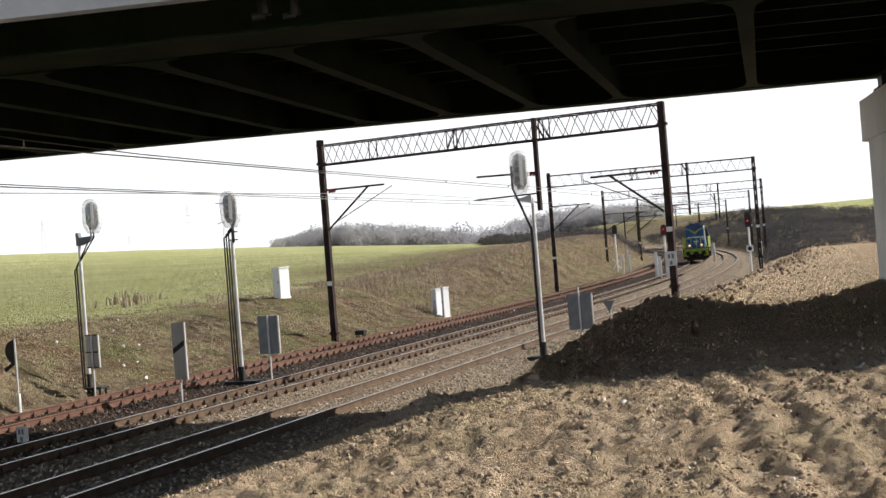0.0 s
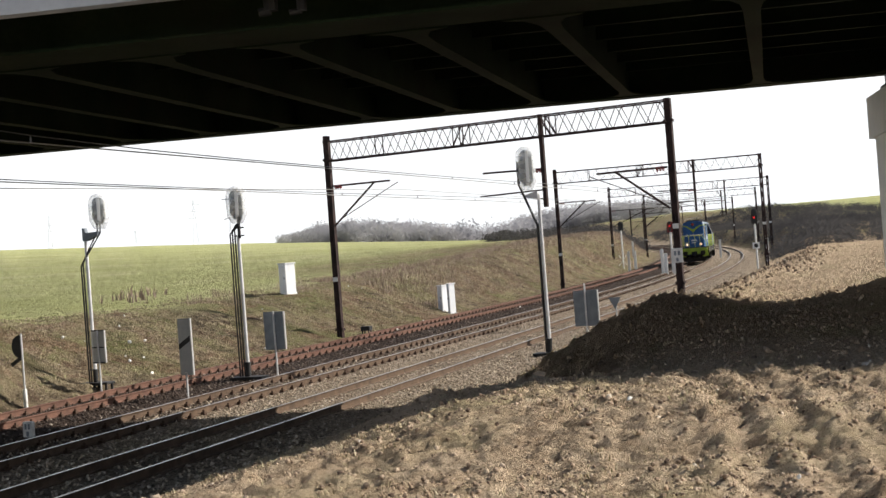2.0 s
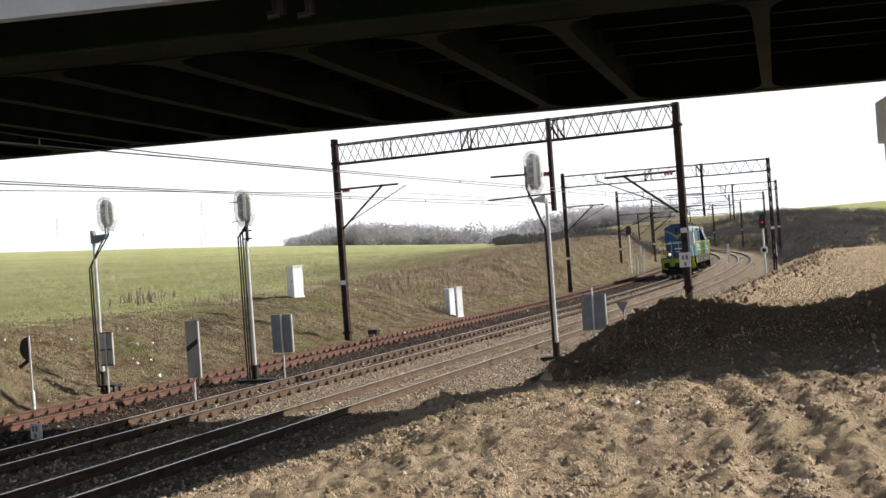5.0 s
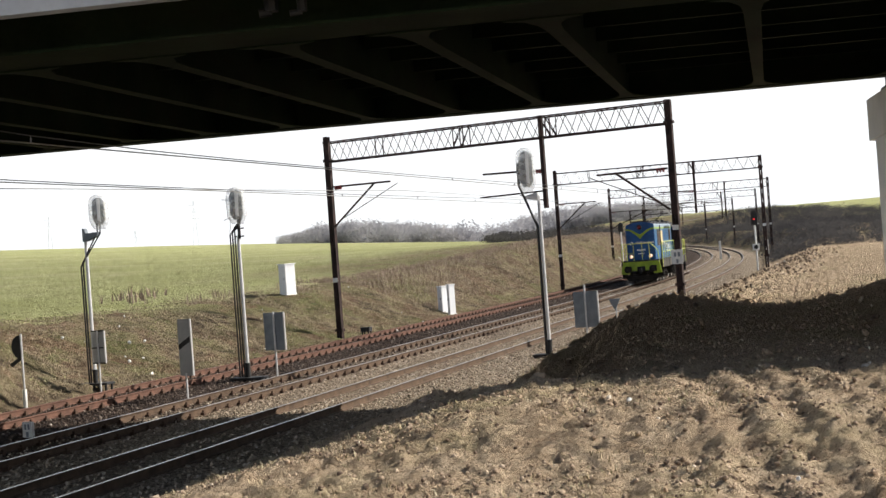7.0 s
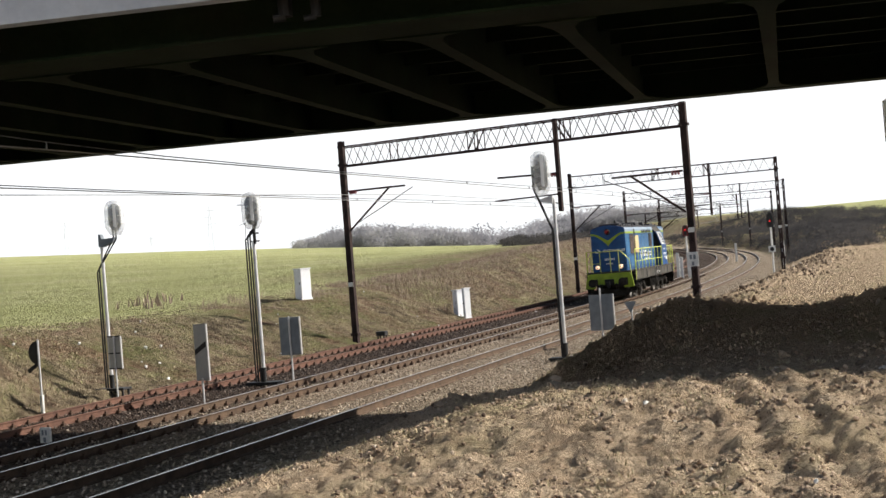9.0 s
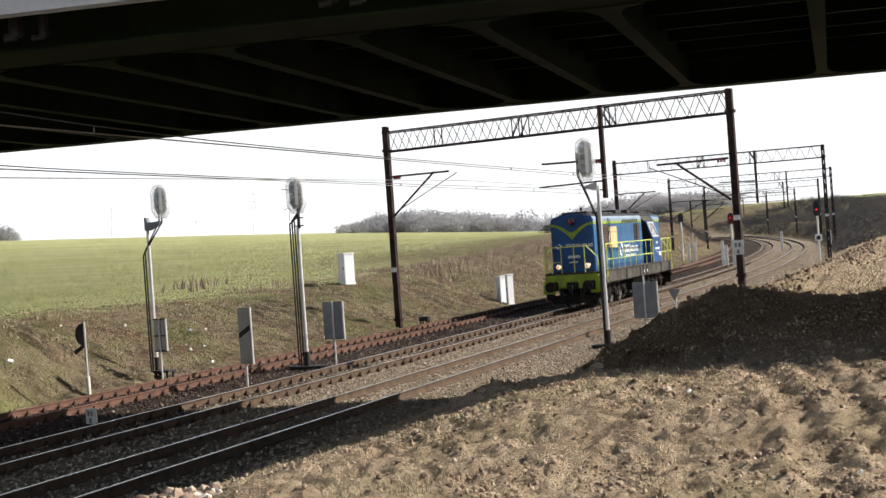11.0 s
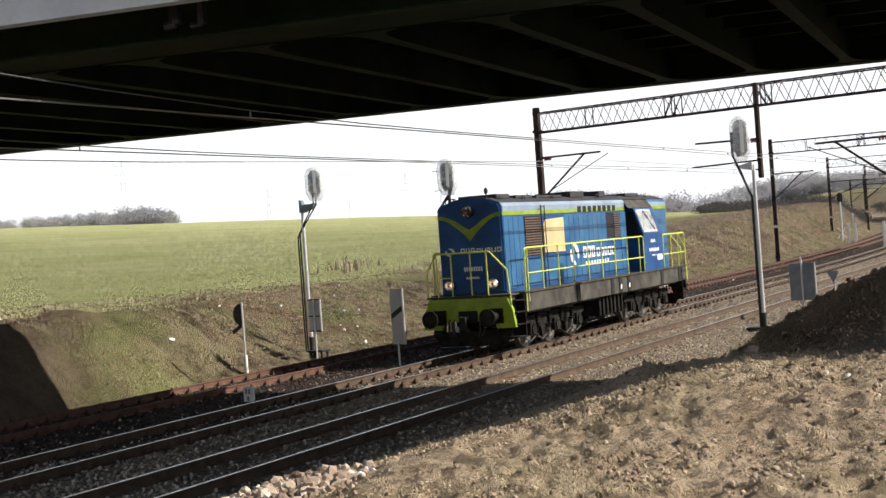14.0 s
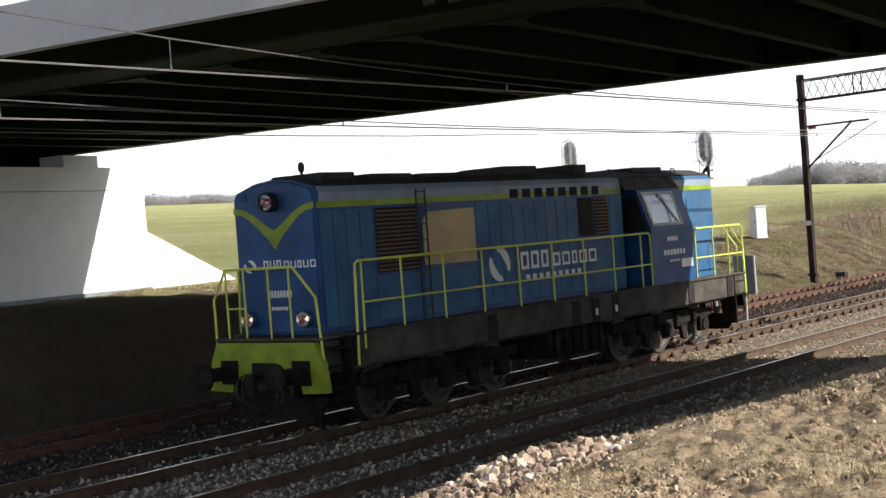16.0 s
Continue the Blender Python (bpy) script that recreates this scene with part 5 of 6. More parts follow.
def mast(parent, top, r=0.058, foot=0.55):
    bm = bmesh.new()
    rod(bm, (0, 0, foot), (0, 0, top), r, r * 0.9, seg=14)
    rod(bm, (0, 0, top), (0, 0, top + 0.04), r * 0.6, seg=10)
    part("mast", bm, M_MAST, parent, "galvanised tube mast")
    bm = bmesh.new()
    rod(bm, (0, 0, 0.0), (0, 0, foot), r * 1.35, seg=14)
    rod(bm, (0, 0, foot - 0.05), (0, 0, foot), r * 1.7, seg=14)
    part("mast_foot", bm, M_BLACK, parent)
    for dx in (-0.22, 0.28):
        bm = bmesh.new()
        box(bm, dx - 0.28, dx + 0.28, -0.25, 0.25, 0.05, 0.12, 0.01)
        for lx in (-0.22, 0.2):
            box(bm, dx + lx - 0.03, dx + lx + 0.03, -0.2, -0.14, -0.2, 0.06)
            box(bm, dx + lx - 0.03, dx + lx + 0.03, 0.14, 0.2, -0.2, 0.06)
        part("base_frame", bm, M_BLACK, parent)


def conduit(parent, pts, r=0.028):
    bm = bmesh.new()
    pipe(bm, [Vector(p) for p in pts], r)
    part("conduit", bm, M_BLACK, parent)


def make_signals():
    a = empty("light_signal", stand(-10.4, 40.3, 0.0), "new signal wrapped in plastic on an offset bracket mast", "signal", "wrapped signals")
    mast(a, 4.98)
    wrapped_head(a, -0.33, 5.15, 6.50, 0.56)
    conduit(a, [(-0.60, 0, 6.05), (-0.60, 0, 5.35), (-0.10, 0, 4.05), (-0.10, 0, 0.1)], 0.04)
    bm = bmesh.new()
    prism(bm, [(-0.38, 4.92), (-0.38, 5.02), (-0.05, 5.10), (0.0, 5.10), (0.0, 4.85)], "y", -0.12, 0.12)
    part("bracket", bm, M_MAST, a)

    b = empty("light_signal", stand(-18.86, 36.6), "new signal wrapped in plastic with three black conduits", "signal", "wrapped signals")
    mast(b, 4.35)
    wrapped_head(b, 0.02, 4.75, 5.87, 0.56)
    for k, (x, zt) in enumerate(((-0.26, 4.45), (-0.18, 4.55), (-0.10, 4.65))):
        conduit(b, [(x, -0.02, 0.1), (x, -0.02, zt), (0.06 + 0.05 * k, -0.05, zt + 0.22), (0.08 + 0.06 * k, -0.05, 5.35)], 0.024)
    bm = bmesh.new()
    rod(bm, (0.04, 0, 4.3), (0.04, 0, 5.1), 0.05)
    for z in (4.38, 4.62):
        rod(bm, (-0.12, 0, z), (0.2, 0, z), 0.02)
    part("head_stem", bm, M_BLACK, b)
    bm = bmesh.new()
    pipe(bm, [Vector((-0.45, -0.05, 5.52)), Vector((-0.2, -0.05, 5.5))], 0.014)
    part("step_iron", bm, M_MAST, b)
    bm = bmesh.new()
    pipe(bm, [Vector((-0.42, -0.05, 4.9)), Vector((-0.2, -0.05, 4.95)), Vector((-0.24, -0.05, 4.5))], 0.012)
    part("step_iron", bm, M_MAST, b)

    c = empty("light_signal", stand(-25.0, 37.8), "new signal wrapped in plastic leaning out on a bracket", "signal", "wrapped signals")
    mast(c, 4.85)
    wrapped_head(c, 0.58, 5.08, 6.20, 0.60)
    conduit(c, [(0.50, -0.05, 5.6), (0.50, -0.05, 5.0), (-0.14, -0.02, 4.05), (-0.14, -0.02, 0.1)], 0.026)
    conduit(c, [(0.60, -0.05, 5.6), (0.60, -0.05, 4.95), (-0.22, -0.02, 3.92), (-0.22, -0.02, 0.1)], 0.026)
    bm = bmesh.new()
    prism(bm, [(-0.05, 4.72), (-0.05, 5.14), (0.02, 5.14), (0.06, 4.98), (0.52, 5.0), (0.5, 4.88), (0.1, 4.72)], "y", -0.1, 0.1)
    part("bracket", bm, M_SIGN, c)

    def small(x, y, top, head, label, lens, head_mat=M_BLACK):
        g = empty("colour_light_signal", stand(x, y), label, "signal", "far signals")
        bm = bmesh.new()
        rod(bm, (0, 0, 0), (0, 0, top), 0.085, seg=10)
        part("mast", bm, M_WHITE, g, "white painted mast")
        bm = bmesh.new()
        prism(bm, [(-0.27, top), (0.27, top), (0.27, top + head - 0.2), (0.12, top + head), (-0.12, top + head), (-0.27, top + head - 0.2)], "y", -0.12, 0.08)
        part("head_board", bm, head_mat, g)
        for i in range(3):
            bm = bmesh.new()
            rod(bm, (0, -0.12, top + 0.22 + 0.3 * i), (0, -0.30, top + 0.24 + 0.3 * i), 0.11, 0.125, seg=12)
            part("hood", bm, M_BLACK, g)
        if lens:
            bm = bmesh.new()
            zz = top + 0.22 + 0.3 * lens
            rod(bm, (0, -0.305, zz + 0.02), (0, -0.32, zz + 0.02), 0.075, seg=14)
            part("lens", bm, M_REDLAMP, g, "glowing red lens")
        return g
    g = small(-11.75, 119.5, 3.9, 1.3, "white-masted signal showing red beside the bend", 1)
    bm = bmesh.new()
    box(bm, -0.3, 0.3, -0.14, -0.11, 1.75, 2.3, 0.01)
    plate = part("plate", bm, M_WHITE, g)
    bm = bmesh.new()
    rod(bm, (0, -0.142, 2.02), (0, -0.15, 2.02), 0.18, seg=16)
    part("plate_ring", bm, M_BLACK, plate)
    small(-18.85, 118.0, 3.55, 0.95, "low signal showing red between the tracks", 1, M_REDBACK)
    w = small(-28.9, 147.0, 4.2, 1.0, "white-masted signal beyond the rusty track", 0)
    for s in (-1, 1):
        bm = bmesh.new()
        bar(bm, (-0.45 * s, -0.15, 0.35), (0.45 * s, -0.15, 1.5), 0.12, 0.03)
        part("cross_arm", bm, M_WHITE, w)


make_signals()


def make_boards():
    def board(x, y, w, z0, z1, label, post_top, face, post_x=0.0, edge=True, turn=-8):
        g = empty("trackside_board", pose(x, y, 0, 0, 0, turn), label, "sign", "trackside boards")
        bm = bmesh.new()
        box(bm, -w / 2, w / 2, -0.006, 0.012, z0, z1, 0.003)
        sheet = part("sheet", bm, face, g)
        if edge:
            bm = bmesh.new()
            box(bm, w / 2 - 0.004, w / 2 + 0.035, -0.05, 0.012, z0, z1)
            part("folded_edge", bm, M_SIGNEDGE, g, "bright folded edge")
        bm = bmesh.new()
        zg = ground(x, y)[0]
        rod(bm, (post_x, -0.04, zg - 0.3), (post_x, -0.04, post_top), 0.03, seg=10)
        part("post", bm, M_MAST, g)
        return g, sheet
    g, sheet = board(-18.6, 32.5, 0.43, 0.43, 1.98, "tall pale grey marker board with a black slanting band", 0.5, M_GREYSIGN)
    bm = bmesh.new()
    prism(bm, [(-0.212, 1.13), (0.212, 1.38), (0.212, 1.53), (-0.212, 1.28)], "y", -0.0105, -0.0065)
    part("band", bm, M_BLACK, sheet, "black slanting band")
    board(-18.28, 37.4, 0.74, 0.66, 1.82, "grey sheet metal board seen from behind on a thin post", 1.84, M_SIGN, 0.02)
    board(-10.38, 45.6, 0.88, 0.33, 1.57, "large grey sheet metal board seen from behind on a post", 1.80, M_SIGN, 0.0)
    g, sheet = board(-24.40, 37.2, 0.50, 0.55, 1.58, "pale panel in a dark frame on a thin post", 1.58, M_GREYSIGN, 0.0)
    for a, b, c, d in ((-0.26, 0.26, 0.53, 0.57), (-0.26, 0.26, 1.02, 1.06), (-0.26, 0.26, 1.56, 1.60), (-0.02, 0.02, 0.55, 1.58)):
        bm = bmesh.new()
        box(bm, a, b, -0.03, -0.007, c, d)
        part("frame_bar", bm, M_BLACK, sheet)

    t = empty("triangle_sign", pose(-11.05, 53.8, 0), "small grey downward triangle sign on a post", "sign")
    bm = bmesh.new()
    prism(bm, [(-0.24, 0.90), (0.24, 0.90), (0.0, 0.42)], "y", -0.01, 0.01)
    part("sheet", bm, M_SIGN, t)
    bm = bmesh.new()
    rod(bm, (0, 0.03, ground(-11.05, 53.8)[0] - 0.2), (0.06, 0.03, 0.85), 0.03)
    part("post", bm, M_MAST, t)

    d = empty("disc_signal", pose(-23.5, 32.0, 0), "black disc sign with a slanting arm on a pale post", "sign")
    zg = ground(-23.5, 32.0)[0]
    bm = bmesh.new()
    rod(bm, (0, 0, zg), (0, 0, 1.86), 0.028)
    part("post", bm, M_MAST, d)
    bm = bmesh.new()
    rod(bm, (0, 0, zg - 0.2), (0, 0, 0.30), 0.06)
    part("post_foot", bm, M_WHITE, d)
    bm = bmesh.new()
    prism(bm, [(0.0, 1.82)] + [(-0.02 - 0.27 * math.sin(math.pi * i / 10), 1.5 + 0.32 * math.cos(math.pi * i / 10)) for i in range(11)] + [(0.0, 1.18)], "y", -0.06, -0.03)
    part("disc", bm, M_BLACK, d, "black half disc")
    bm = bmesh.new()
    bar(bm, (-0.34, -0.045, 0.98), (-0.02, -0.045, 1.18), 0.03, 0.1)
    part("arm", bm, M_BLACK, d)

    k = empty("kilometre_post", pose(-18.7, 25.5, 0, 0, 0, -10), "small weathered white kilometre post", "marker")
    bm = bmesh.new()
    box(bm, -0.15, 0.15, -0.04, 0.04, -0.45, 0.17, 0.02)
    st = part("stone", bm, M_WHITE, k)
    bm = bmesh.new()
    for x in (-0.08, 0.02):
        box(bm, x, x + 0.06, -0.044, -0.0405, 0.0, 0.12)
    part("number_bars", bm, M_SIGN, st, "number as plain grey bars")
    bm = bmesh.new()
    box(bm, -0.04, 0.04, -0.044, -0.0405, -0.16, -0.05)
    part("number_bars", bm, M_SIGN, st, "number as plain grey bars")

    q = empty("distance_plate", pose(-8.62, 55.25, 0, 0, 0, -8), "white plate with dark marks on the gantry post", "sign")
    bm = bmesh.new()
    box(bm, -0.24, 0.24, -0.012, 0.0, 2.10, 2.69, 0.004)
    sh = part("sheet", bm, M_WHITE, q)
    bm = bmesh.new()
    for x in (-0.13, 0.03):
        box(bm, x, x + 0.1, -0.016, -0.0125, 2.40, 2.58)
    part("number_bars", bm, M_SIGN, sh, "number as plain grey bars")
    bm = bmesh.new()
    box(bm, -0.05, 0.05, -0.016, -0.0125, 2.14, 2.30)
    part("number_bars", bm, M_SIGN, sh, "number as plain grey bars")

    for x, y, h in ((-19.2, 114.8, 2.2), (-18.8, 114.2, 1.8), (-18.3, 115.5, 2.0), (-26.8, 143, 2.0), (-27.4, 142.5, 2.1), (-11.6, 128, 2.2), (-20.5, 165, 2.2), (-33, 175, 2.2)):
        m = empty("marker_post", stand(x, y), "slim white painted marker post beside the track", "post", "marker posts")
        bm = bmesh.new()
        box(bm, -0.13, 0.13, -0.04, 0.04, -0.2, h, 0.02)
        part("body", bm, M_WHITE, m)

    z = empty("cable_stand", stand(-23.6, 57.9), "small black cable stand on legs", "stand")
    bm = bmesh.new()
    box(bm, -0.22, 0.22, -0.2, 0.2, 0.26, 0.46, 0.02)
    part("body", bm, M_BLACK, z)
    for x in (-0.15, 0.15):
        for y in (-0.14, 0.14):
            bm = bmesh.new()
            box(bm, x - 0.025, x + 0.025, y - 0.025, y + 0.025, -0.1, 0.28)
            part("leg", bm, M_BLACK, z)


make_boards()


def make_cabinets():
    def cabinet(x, y, w, d, h, turn, label, zb=None):
        zg = ground(x, y)[0] - 0.05 if zb is None else zb
        g = empty("relay_cabinet", pose(x, y, zg, 0, 0, turn), label, "cabinet", "relay cabinets")
        bm = bmesh.new()
        box(bm, -w / 2, w / 2, -d / 2, d / 2, 0.1, h, 0.015)
        part("body", bm, M_CAB, g)
        bm = bmesh.new()
        box(bm, -w / 2 - 0.04, w / 2 + 0.04, -d / 2 - 0.04, d / 2 + 0.04, h, h + 0.06, 0.015)
        part("roof", bm, M_CAB, g)
        bm = bmesh.new()
        box(bm, -w / 2 - 0.03, w / 2 + 0.03, -d / 2 - 0.03, d / 2 + 0.03, -0.3, 0.1, 0.01)
        part("plinth", bm, M_CONC, g)
        bm = bmesh.new()
        box(bm, -w / 2 + 0.05, w / 2 - 0.05, -d / 2 - 0.012, -d / 2, 0.16, h - 0.06, 0.004)
        door = part("door", bm, M_CAB, g)
        bm = bmesh.new()
        box(bm, w / 2 - 0.14, w / 2 - 0.11, -d / 2 - 0.03, -d / 2 - 0.012, h * 0.5, h * 0.5 + 0.14)
        part("handle", bm, M_BLACK, door)
    cabinet(-30.75, 64.9, 0.62, 0.62, 1.62, -30, "white sheet steel relay cabinet on the bank crest", 1.62)
    cabinet(-25.75, 75.5, 0.42, 0.5, 1.55, -32, "pale relay cabinet at the foot of the bank")
    cabinet(-25.15, 75.2, 0.22, 0.42, 1.78, -35, "slim white cabinet at the foot of the bank")


make_cabinets()

# ---- plants and distance ----
def blades(name, spots, material, label, category, seed, spread=0.06, count=(4, 8), width=0.012, flat=1.0):
    """Tufts of thin bent blades at (x, y, z, height)."""
    r = random.Random(seed)
    verts, faces = [], []
    for x, y, z, h in spots:
        for _ in range(r.randint(*count)):
            a, lean = r.uniform(0, 6.283), r.uniform(0.1, 0.75) * flat * flat
            hh = h * r.uniform(0.5, 1.1) / flat
            bx, by = x + r.uniform(-spread, spread), y + r.uniform(-spread, spread)
            dx, dy = math.cos(a), math.sin(a)
            w = width * r.uniform(0.7, 1.5)
            k = len(verts)
            verts += [(bx - dy * w, by + dx * w, z - 0.02), (bx + dy * w, by - dx * w, z - 0.02),
                      (bx + dx * hh * lean * 0.35 + dy * w * 0.7, by + dy * hh * lean * 0.35 - dx * w * 0.7, z + hh * 0.6),
                      (bx + dx * hh * lean * 0.35 - dy * w * 0.7, by + dy * hh * lean * 0.35 + dx * w * 0.7, z + hh * 0.6),
                      (bx + dx * hh * lean, by + dy * hh * lean, z + hh)]
            faces += [(k, k + 1, k + 2, k + 3), (k + 3, k + 2, k + 4)]
    me = bpy.data.meshes.new(name)
    me.from_pydata(verts, [], faces)
    me.materials.append(material)
    return tagged(new(name, me), label, category, kind="stuff")


def tuft_material(name, stops):
    return island_stone(name, stops)


M_DRY = tuft_material("dry_grass_tufts", ((0.0, (0.26, 0.19, 0.13)), (0.4, (0.40, 0.32, 0.21)), (0.8, (0.54, 0.45, 0.31)), (1.0, (0.38, 0.39, 0.16))))
M_FRESH = tuft_material("fresh_grass_tufts", ((0.0, (0.30, 0.32, 0.13)), (0.5, (0.42, 0.43, 0.19)), (1.0, (0.58, 0.52, 0.31))))
M_BROWNWEED = tuft_material("brown_weeds", ((0.0, (0.27, 0.19, 0.145)), (0.6, (0.42, 0.32, 0.24)), (1.0, (0.56, 0.46, 0.35))))


M_STRAW = tuft_material("straw", ((0.0, (0.26, 0.25, 0.10)), (0.3, (0.42, 0.33, 0.19)), (0.8, (0.62, 0.51, 0.32)), (1.0, (0.78, 0.68, 0.48))))


def make_grass():
    r = random.Random(11)
    bank = []
    for _ in range(17000):
        y = 14 + 105 * r.random() ** 1.35
        cx, _, phi = line(0, y)
        cr = r.uniform(-17.5, -7.9)
        x = cx + cr
        if PX * x + PY * y < 31.5 or rough(x, y, 0.5, 3) < -0.25 + r.uniform(-0.2, 0.2):
            continue
        bank.append((x, y, ground(x, y)[0], r.uniform(0.04, 0.12)))
    blades("bank_grass", bank, M_DRY, "matted dry grass on the bank", "grass", 12, 0.32, (5, 8), 0.014, 1.5)
    field = []
    for _ in range(3500):
        y = 25 + 120 * r.random() ** 1.5
        cx, _, _ = line(0, y)
        x = cx - 15.5 - 26 * r.random() ** 1.4
        field.append((x, y, ground(x, y)[0], r.uniform(0.03, 0.06)))
    blades("field_grass", field, M_FRESH, "short green crop of the field", "grass", 13, 0.2, (4, 6), 0.02)
    near = []
    for _ in range(9000):
        y = 6.5 + 24 * r.random() ** 1.5
        x = r.uniform(-8.8, -1.2)
        if rough(x, y, 0.55, 3) + 0.06 * (-x - 4) < 0.12 + r.uniform(-0.25, 0.25):
            continue
        near.append((x, y, ground(x, y)[0], r.uniform(0.03, 0.09)))
    blades("sparse_grass", near, M_STRAW, "sparse grass and straw on bare earth", "grass", 14, 0.07, (4, 8), 0.004, 2.2)
    weeds = []
    for _ in range(110):
        y = r.choice((r.uniform(55, 72), r.uniform(70, 130), r.uniform(80, 135)))
        cx, _, _ = line(0, y)
        x = cx - r.uniform(13.0, 19.0)
        weeds.append((x, y, ground(x, y)[0], r.uniform(0.2, 0.6)))
    blades("tall_weeds", weeds, M_BROWNWEED, "tall dead weeds along the crest of the bank", "weeds", 15, 0.4, (10, 20), 0.008)
    clump = []
    for _ in range(24):
        y = r.uniform(60, 66)
        x = -38.9 + r.uniform(-1, 1) + 0.25 * (63 - y)
        clump.append((x, y, ground(x, y)[0], r.uniform(0.4, 0.75)))
    blades("dock_weeds", clump, M_BROWNWEED, "dark upright dead weeds in the field edge", "weeds", 16, 0.08, (3, 5), 0.03)
    brush = []
    for _ in range(2300):
        y = 74 + 170 * r.random() ** 1.2
        cx, _, _ = line(0, y)
        x = cx - r.uniform(9.5, 17.5)
        brush.append((x, y, ground(x, y)[0], r.uniform(0.18, 0.45)))
    blades("brown_brush", brush, M_BROWNWEED, "reddish brown brush on the high bank", "brush", 17, 0.6, (16, 26), 0.009)


make_grass()


def bush_cloud(name, places, material, label, category, seed, pieces=70, spray=(0.03, 0.085), low=0.3):
    """Bare woody plants (x, y, z, height, width): stems that fork into a crown of many small twig sprays."""
    r = random.Random(seed)
    verts, faces = [], []

    def stick(a, b, wa, wb):
        d = b - a
        s = d.cross(Vector((0.3, 0.9, 0.1)))
        s = s.normalized() if s.length else Vector((1, 0, 0))
        q = d.cross(s).normalized()
        k = len(verts)
        for p, w in ((a, wa), (b, wb)):
            for c in (s, -0.5 * s + 0.87 * q, -0.5 * s - 0.87 * q):
                verts.append(tuple(p + c * w))
        for i in range(3):
            j = (i + 1) % 3
            faces.append((k + i, k + j, k + 3 + j, k + 3 + i))
    for x, y, z, h, w in places:
        o = Vector((x, y, z - 0.2))
        forks = []
        trunk = o + Vector((r.uniform(-0.1, 0.1) * w, r.uniform(-0.1, 0.1) * w, h * r.uniform(0.8, 1.25) * low))
        stick(o, trunk, h * 0.022, h * 0.015)
        for _ in range(6):
            e = trunk + Vector((r.gauss(0, 0.22) * w, r.gauss(0, 0.22) * w, h * r.uniform(0.05, 0.85 - low)))
            stick(trunk, e, h * 0.013, h * 0.004)
            forks.append(e)
        for _ in range(pieces):
            f = r.choice(forks)
            c = f + Vector((r.gauss(0, 0.16) * w, r.gauss(0, 0.16) * w, r.gauss(0.0, 0.14) * h))
            size = r.uniform(*spray) * h
            k = len(verts)
            for _ in range(3):
                verts.append((c.x + r.uniform(-1, 1) * size, c.y + r.uniform(-1, 1) * size, c.z + r.uniform(-0.8, 1.2) * size))
            faces.append((k, k + 1, k + 2))
    me = bpy.data.meshes.new(name)
    me.from_pydata(verts, [], faces)
    me.materials.append(material)
    return tagged(new(name, me), label, category, kind="stuff")


def polar(az, d):
    """A place d metres off at az degrees left of the old sight line."""
    a = radians(az + TURN)
    return -math.sin(a) * d, math.cos(a) * d


def make_woods():
    r = random.Random(21)
    trees = []
    for _ in range(560):
        az = r.uniform(-9.5, 7.2)
        d = r.uniform(600, 690)
        x, y = polar(az, d)
        h = interp(az, (-9.5, 8.0), (-5, 9.5), (-2, 11.0), (0.5, 9.5), (3.4, 10.5), (5.5, 7.5), (7.2, 3.5)) * r.uniform(0.65, 1.08)
        trees.append((x, y, ground(x, y)[0], h, h * 1.2))
    bush_cloud("far_woods", trees, M_HAZY_TWIG, "bare woods on the skyline, haze put into their pale grey", "woods", 22, 560, (0.035, 0.085), 0.08)
    trees = []
    for _ in range(300):
        az = r.uniform(20.4, 36)
        d = r.uniform(700, 760)
        x, y = polar(az, d)
        h = interp(az, (20.4, 7), (21.3, 9.5), (24, 7), (27, 5.5), (36, 7.5)) * r.uniform(0.6, 1.1)
        trees.append((x, y, ground(x, y)[0], h, h * 1.3))
    bush_cloud("far_copse", trees, M_HAZY_TWIG, "bare copse beyond the field, haze put into its pale grey", "woods", 23, 480, (0.035, 0.085), 0.08)
    shrubs = []
    for _ in range(2500):
        y = 118 + 300 * r.random() ** 1.2
        cx, _, _ = line(0, y)
        x = cx + r.uniform(7.8, 24 + 0.07 * y)
        h = r.uniform(0.6, 1.5) + 0.5 * smooth(250, 330, y)
        shrubs.append((x, y, ground(x, y)[0], h, h * r.uniform(1.3, 2.0)))
    bush_cloud("cutting_shrubs", shrubs, M_SHRUB, "dark bare shrubs on the side of the cutting", "shrubs", 24, 190, (0.035, 0.10), 0.10)
    shrubs = []
    for _ in range(1000):
        y = r.uniform(235, 430)
        cx, _, _ = line(0, y)
        x = cx - r.uniform(8.5, 40)
        shrubs.append((x, y, ground(x, y)[0], r.uniform(0.8, 2.4), r.uniform(1.4, 3.0)))
    bush_cloud("bank_shrubs", shrubs, M_SHRUB, "dark bare shrubs on the high bank", "shrubs", 25, 130, (0.05, 0.13), 0.12)


make_woods()


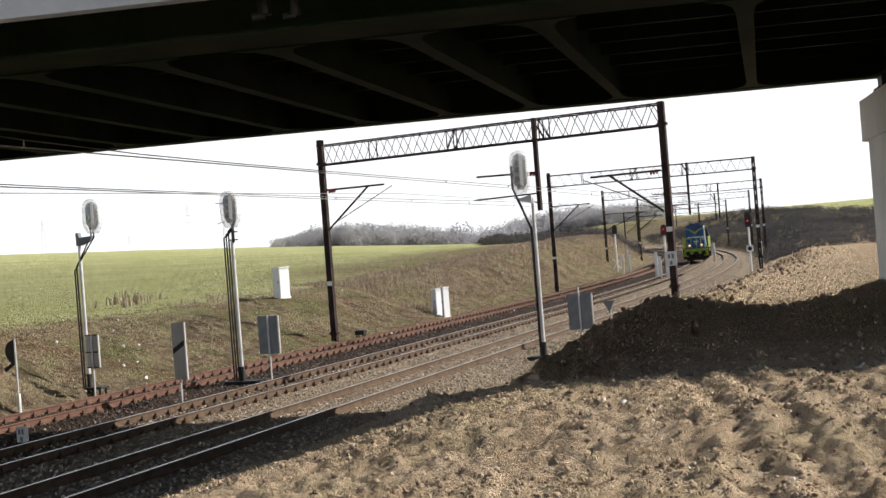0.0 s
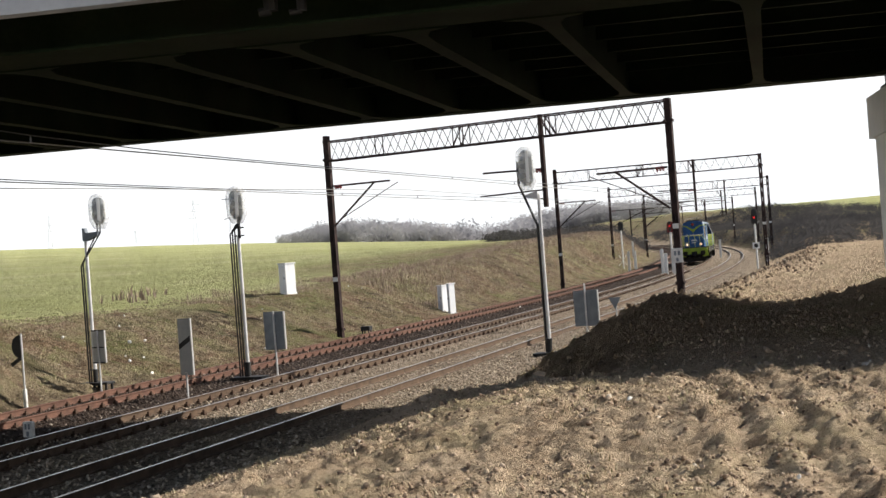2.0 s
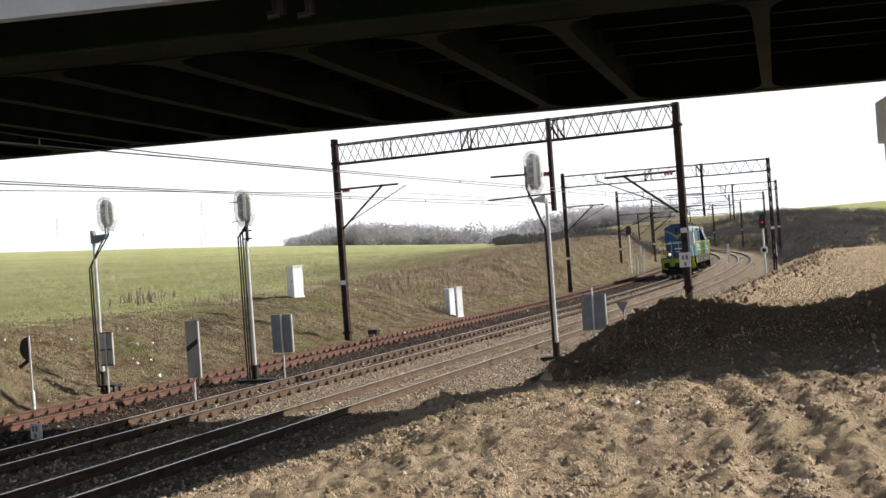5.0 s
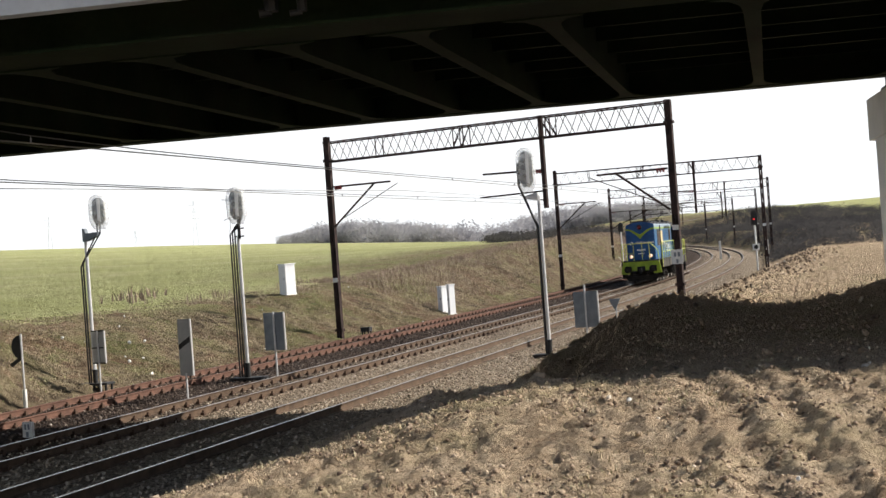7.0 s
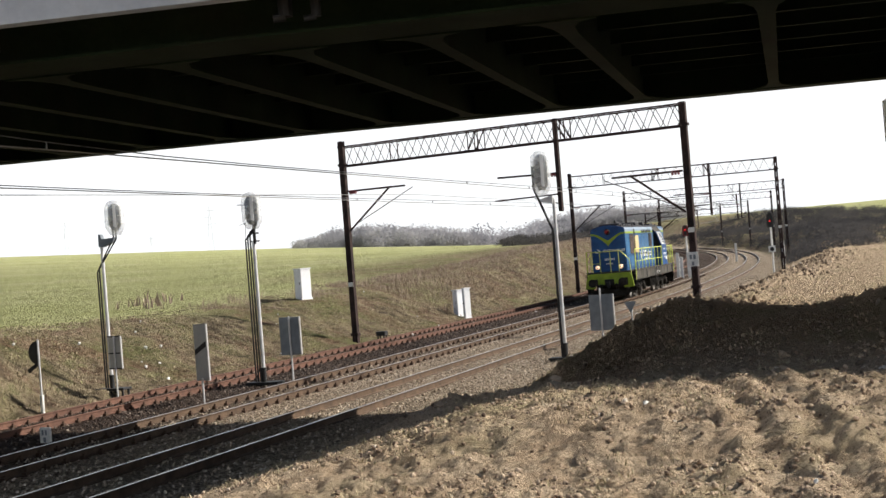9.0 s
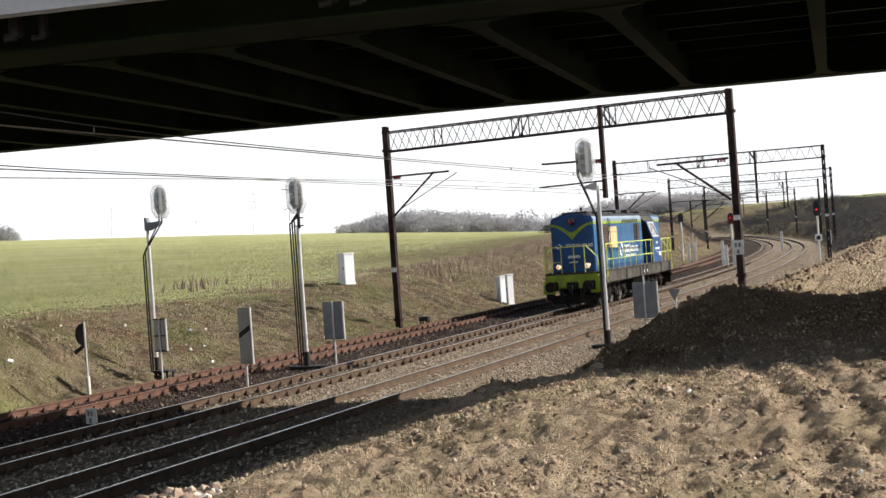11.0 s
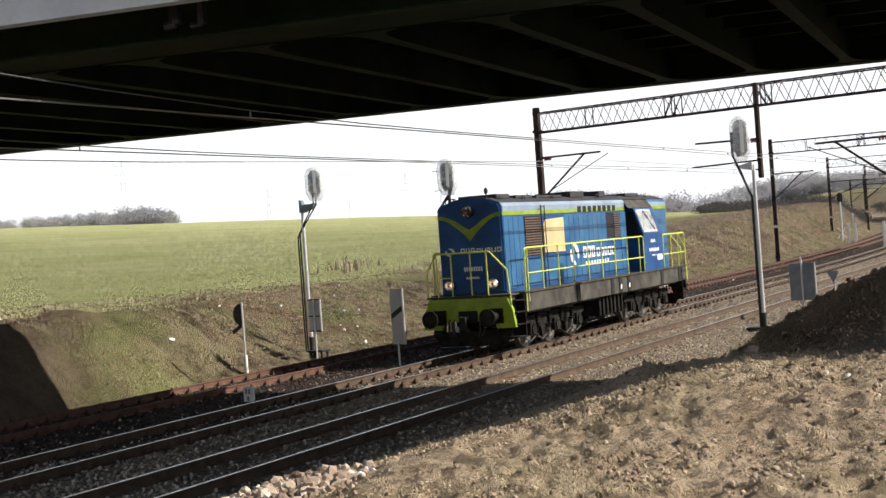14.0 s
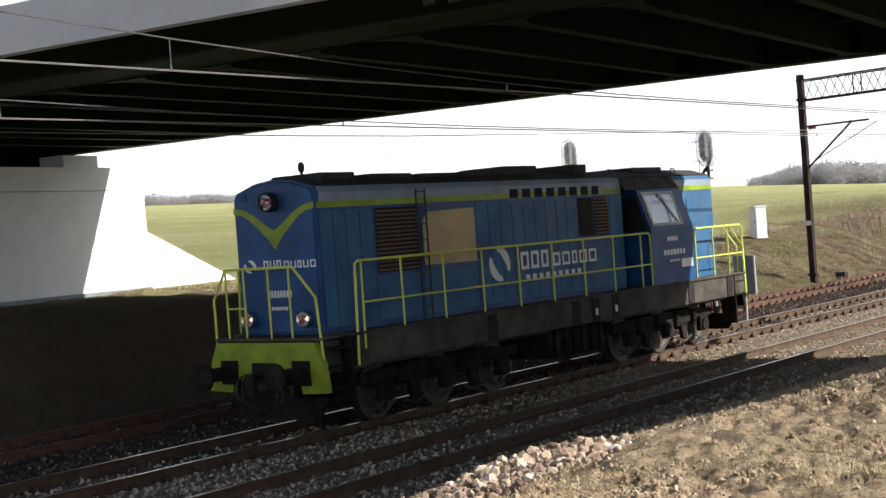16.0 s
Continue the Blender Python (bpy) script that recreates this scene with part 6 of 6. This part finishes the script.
def make_pylons():
    for az, d, h in ((10.65, 930, 26), (7.7, 1050, 17), (22.4, 900, 36), (16.5, 1100, 26), (13.1, 1150, 18)):
        x, y = polar(az, d)
        z = ground(x, y)[0]
        p = empty("power_pylon", pose(x, y, z, 0, 0, 30), "distant pale lattice power pylon", "pylon", "power pylons")
        bm = bmesh.new()
        b = h * 0.09
        tall = h + 12
        for sx in (-1, 1):
            for sy in (-1, 1):
                rod(bm, (sx * b, sy * b, -2), (sx * 0.3, sy * 0.3, tall), 0.09, seg=4)
        n = 10
        for i in range(n):
            f, g = i / n, (i + 1) / n
            wa, wb = b + (0.3 - b) * f, b + (0.3 - b) * g
            for sx in (-1, 1):
                rod(bm, (sx * wa, -wa, tall * f), (-sx * wb, -wb, tall * g), 0.06, seg=4)
                rod(bm, (wa, sx * wa, tall * f), (wb, -sx * wb, tall * g), 0.06, seg=4)
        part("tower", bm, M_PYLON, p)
        for f in (0.68, 0.8, 0.92):
            bm = bmesh.new()
            rod(bm, (-h * 0.16, 0, tall * f), (h * 0.16, 0, tall * f), 0.12, seg=4)
            part("arm", bm, M_PYLON, p)


make_pylons()


def make_litter():
    r = random.Random(31)
    spots = []
    for _ in range(20):
        y = 28 + 45 * r.random()
        cx, _, _ = line(0, y)
        x = cx + r.uniform(-14, -3.2)
        spots.append((x, y, ground(x, y)[0] + 0.05, r.uniform(0.03, 0.08)))
    for x, y in ((-0.75, 9.3), (-2.4, 12.0), (-14.4 - 13.2, 37.5), (-27.2, 39.0), (-26.2, 40), (-28.8, 43), (-5.0, 15.6), (-5.3, 15.3), (-2.0, 25), (0.5, 45), (-1.5, 60)):
        spots.append((x, y, ground(x, y)[0] + 0.03, r.uniform(0.015, 0.035)))
    for x, y in ((-25.4, 41.9), (-26.8, 43.7), (-27.9, 44.6), (-27.9, 45.7), (-29.5, 46.5), (-31.0, 49.3), (-26.0, 31.8)):
        spots.append((x, y, ground(x, y)[0] + 0.04, r.uniform(0.05, 0.10)))
    scatter("litter", spots, M_WHITE, "scattered pale stones and scraps of litter", "litter", 32)


make_litter()


# ---- motion ----
FRONT_END, PACE = 16.433, 8.661          # where the nose stands at 16 s; metres a second


def train_pose(t):
    s = FRONT_END + PACE * (16 - t) + 7.0
    x, y, phi = line(0, s)
    return pose(x, y, rail_z(s), 0, 0, math.degrees(phi))


def motions():
    walk(LOCO, [(t / 4, train_pose(t / 4)) for t in range(65)])
    for ws, y in WHEELSETS:
        rows = []
        for i in range(0, 241):
            t = i / 15
            rows.append((t, pose(0, y, 0.5, math.degrees(PACE * t / 0.5) % 360, 0, 0)))
        walk(ws, rows)


motions()
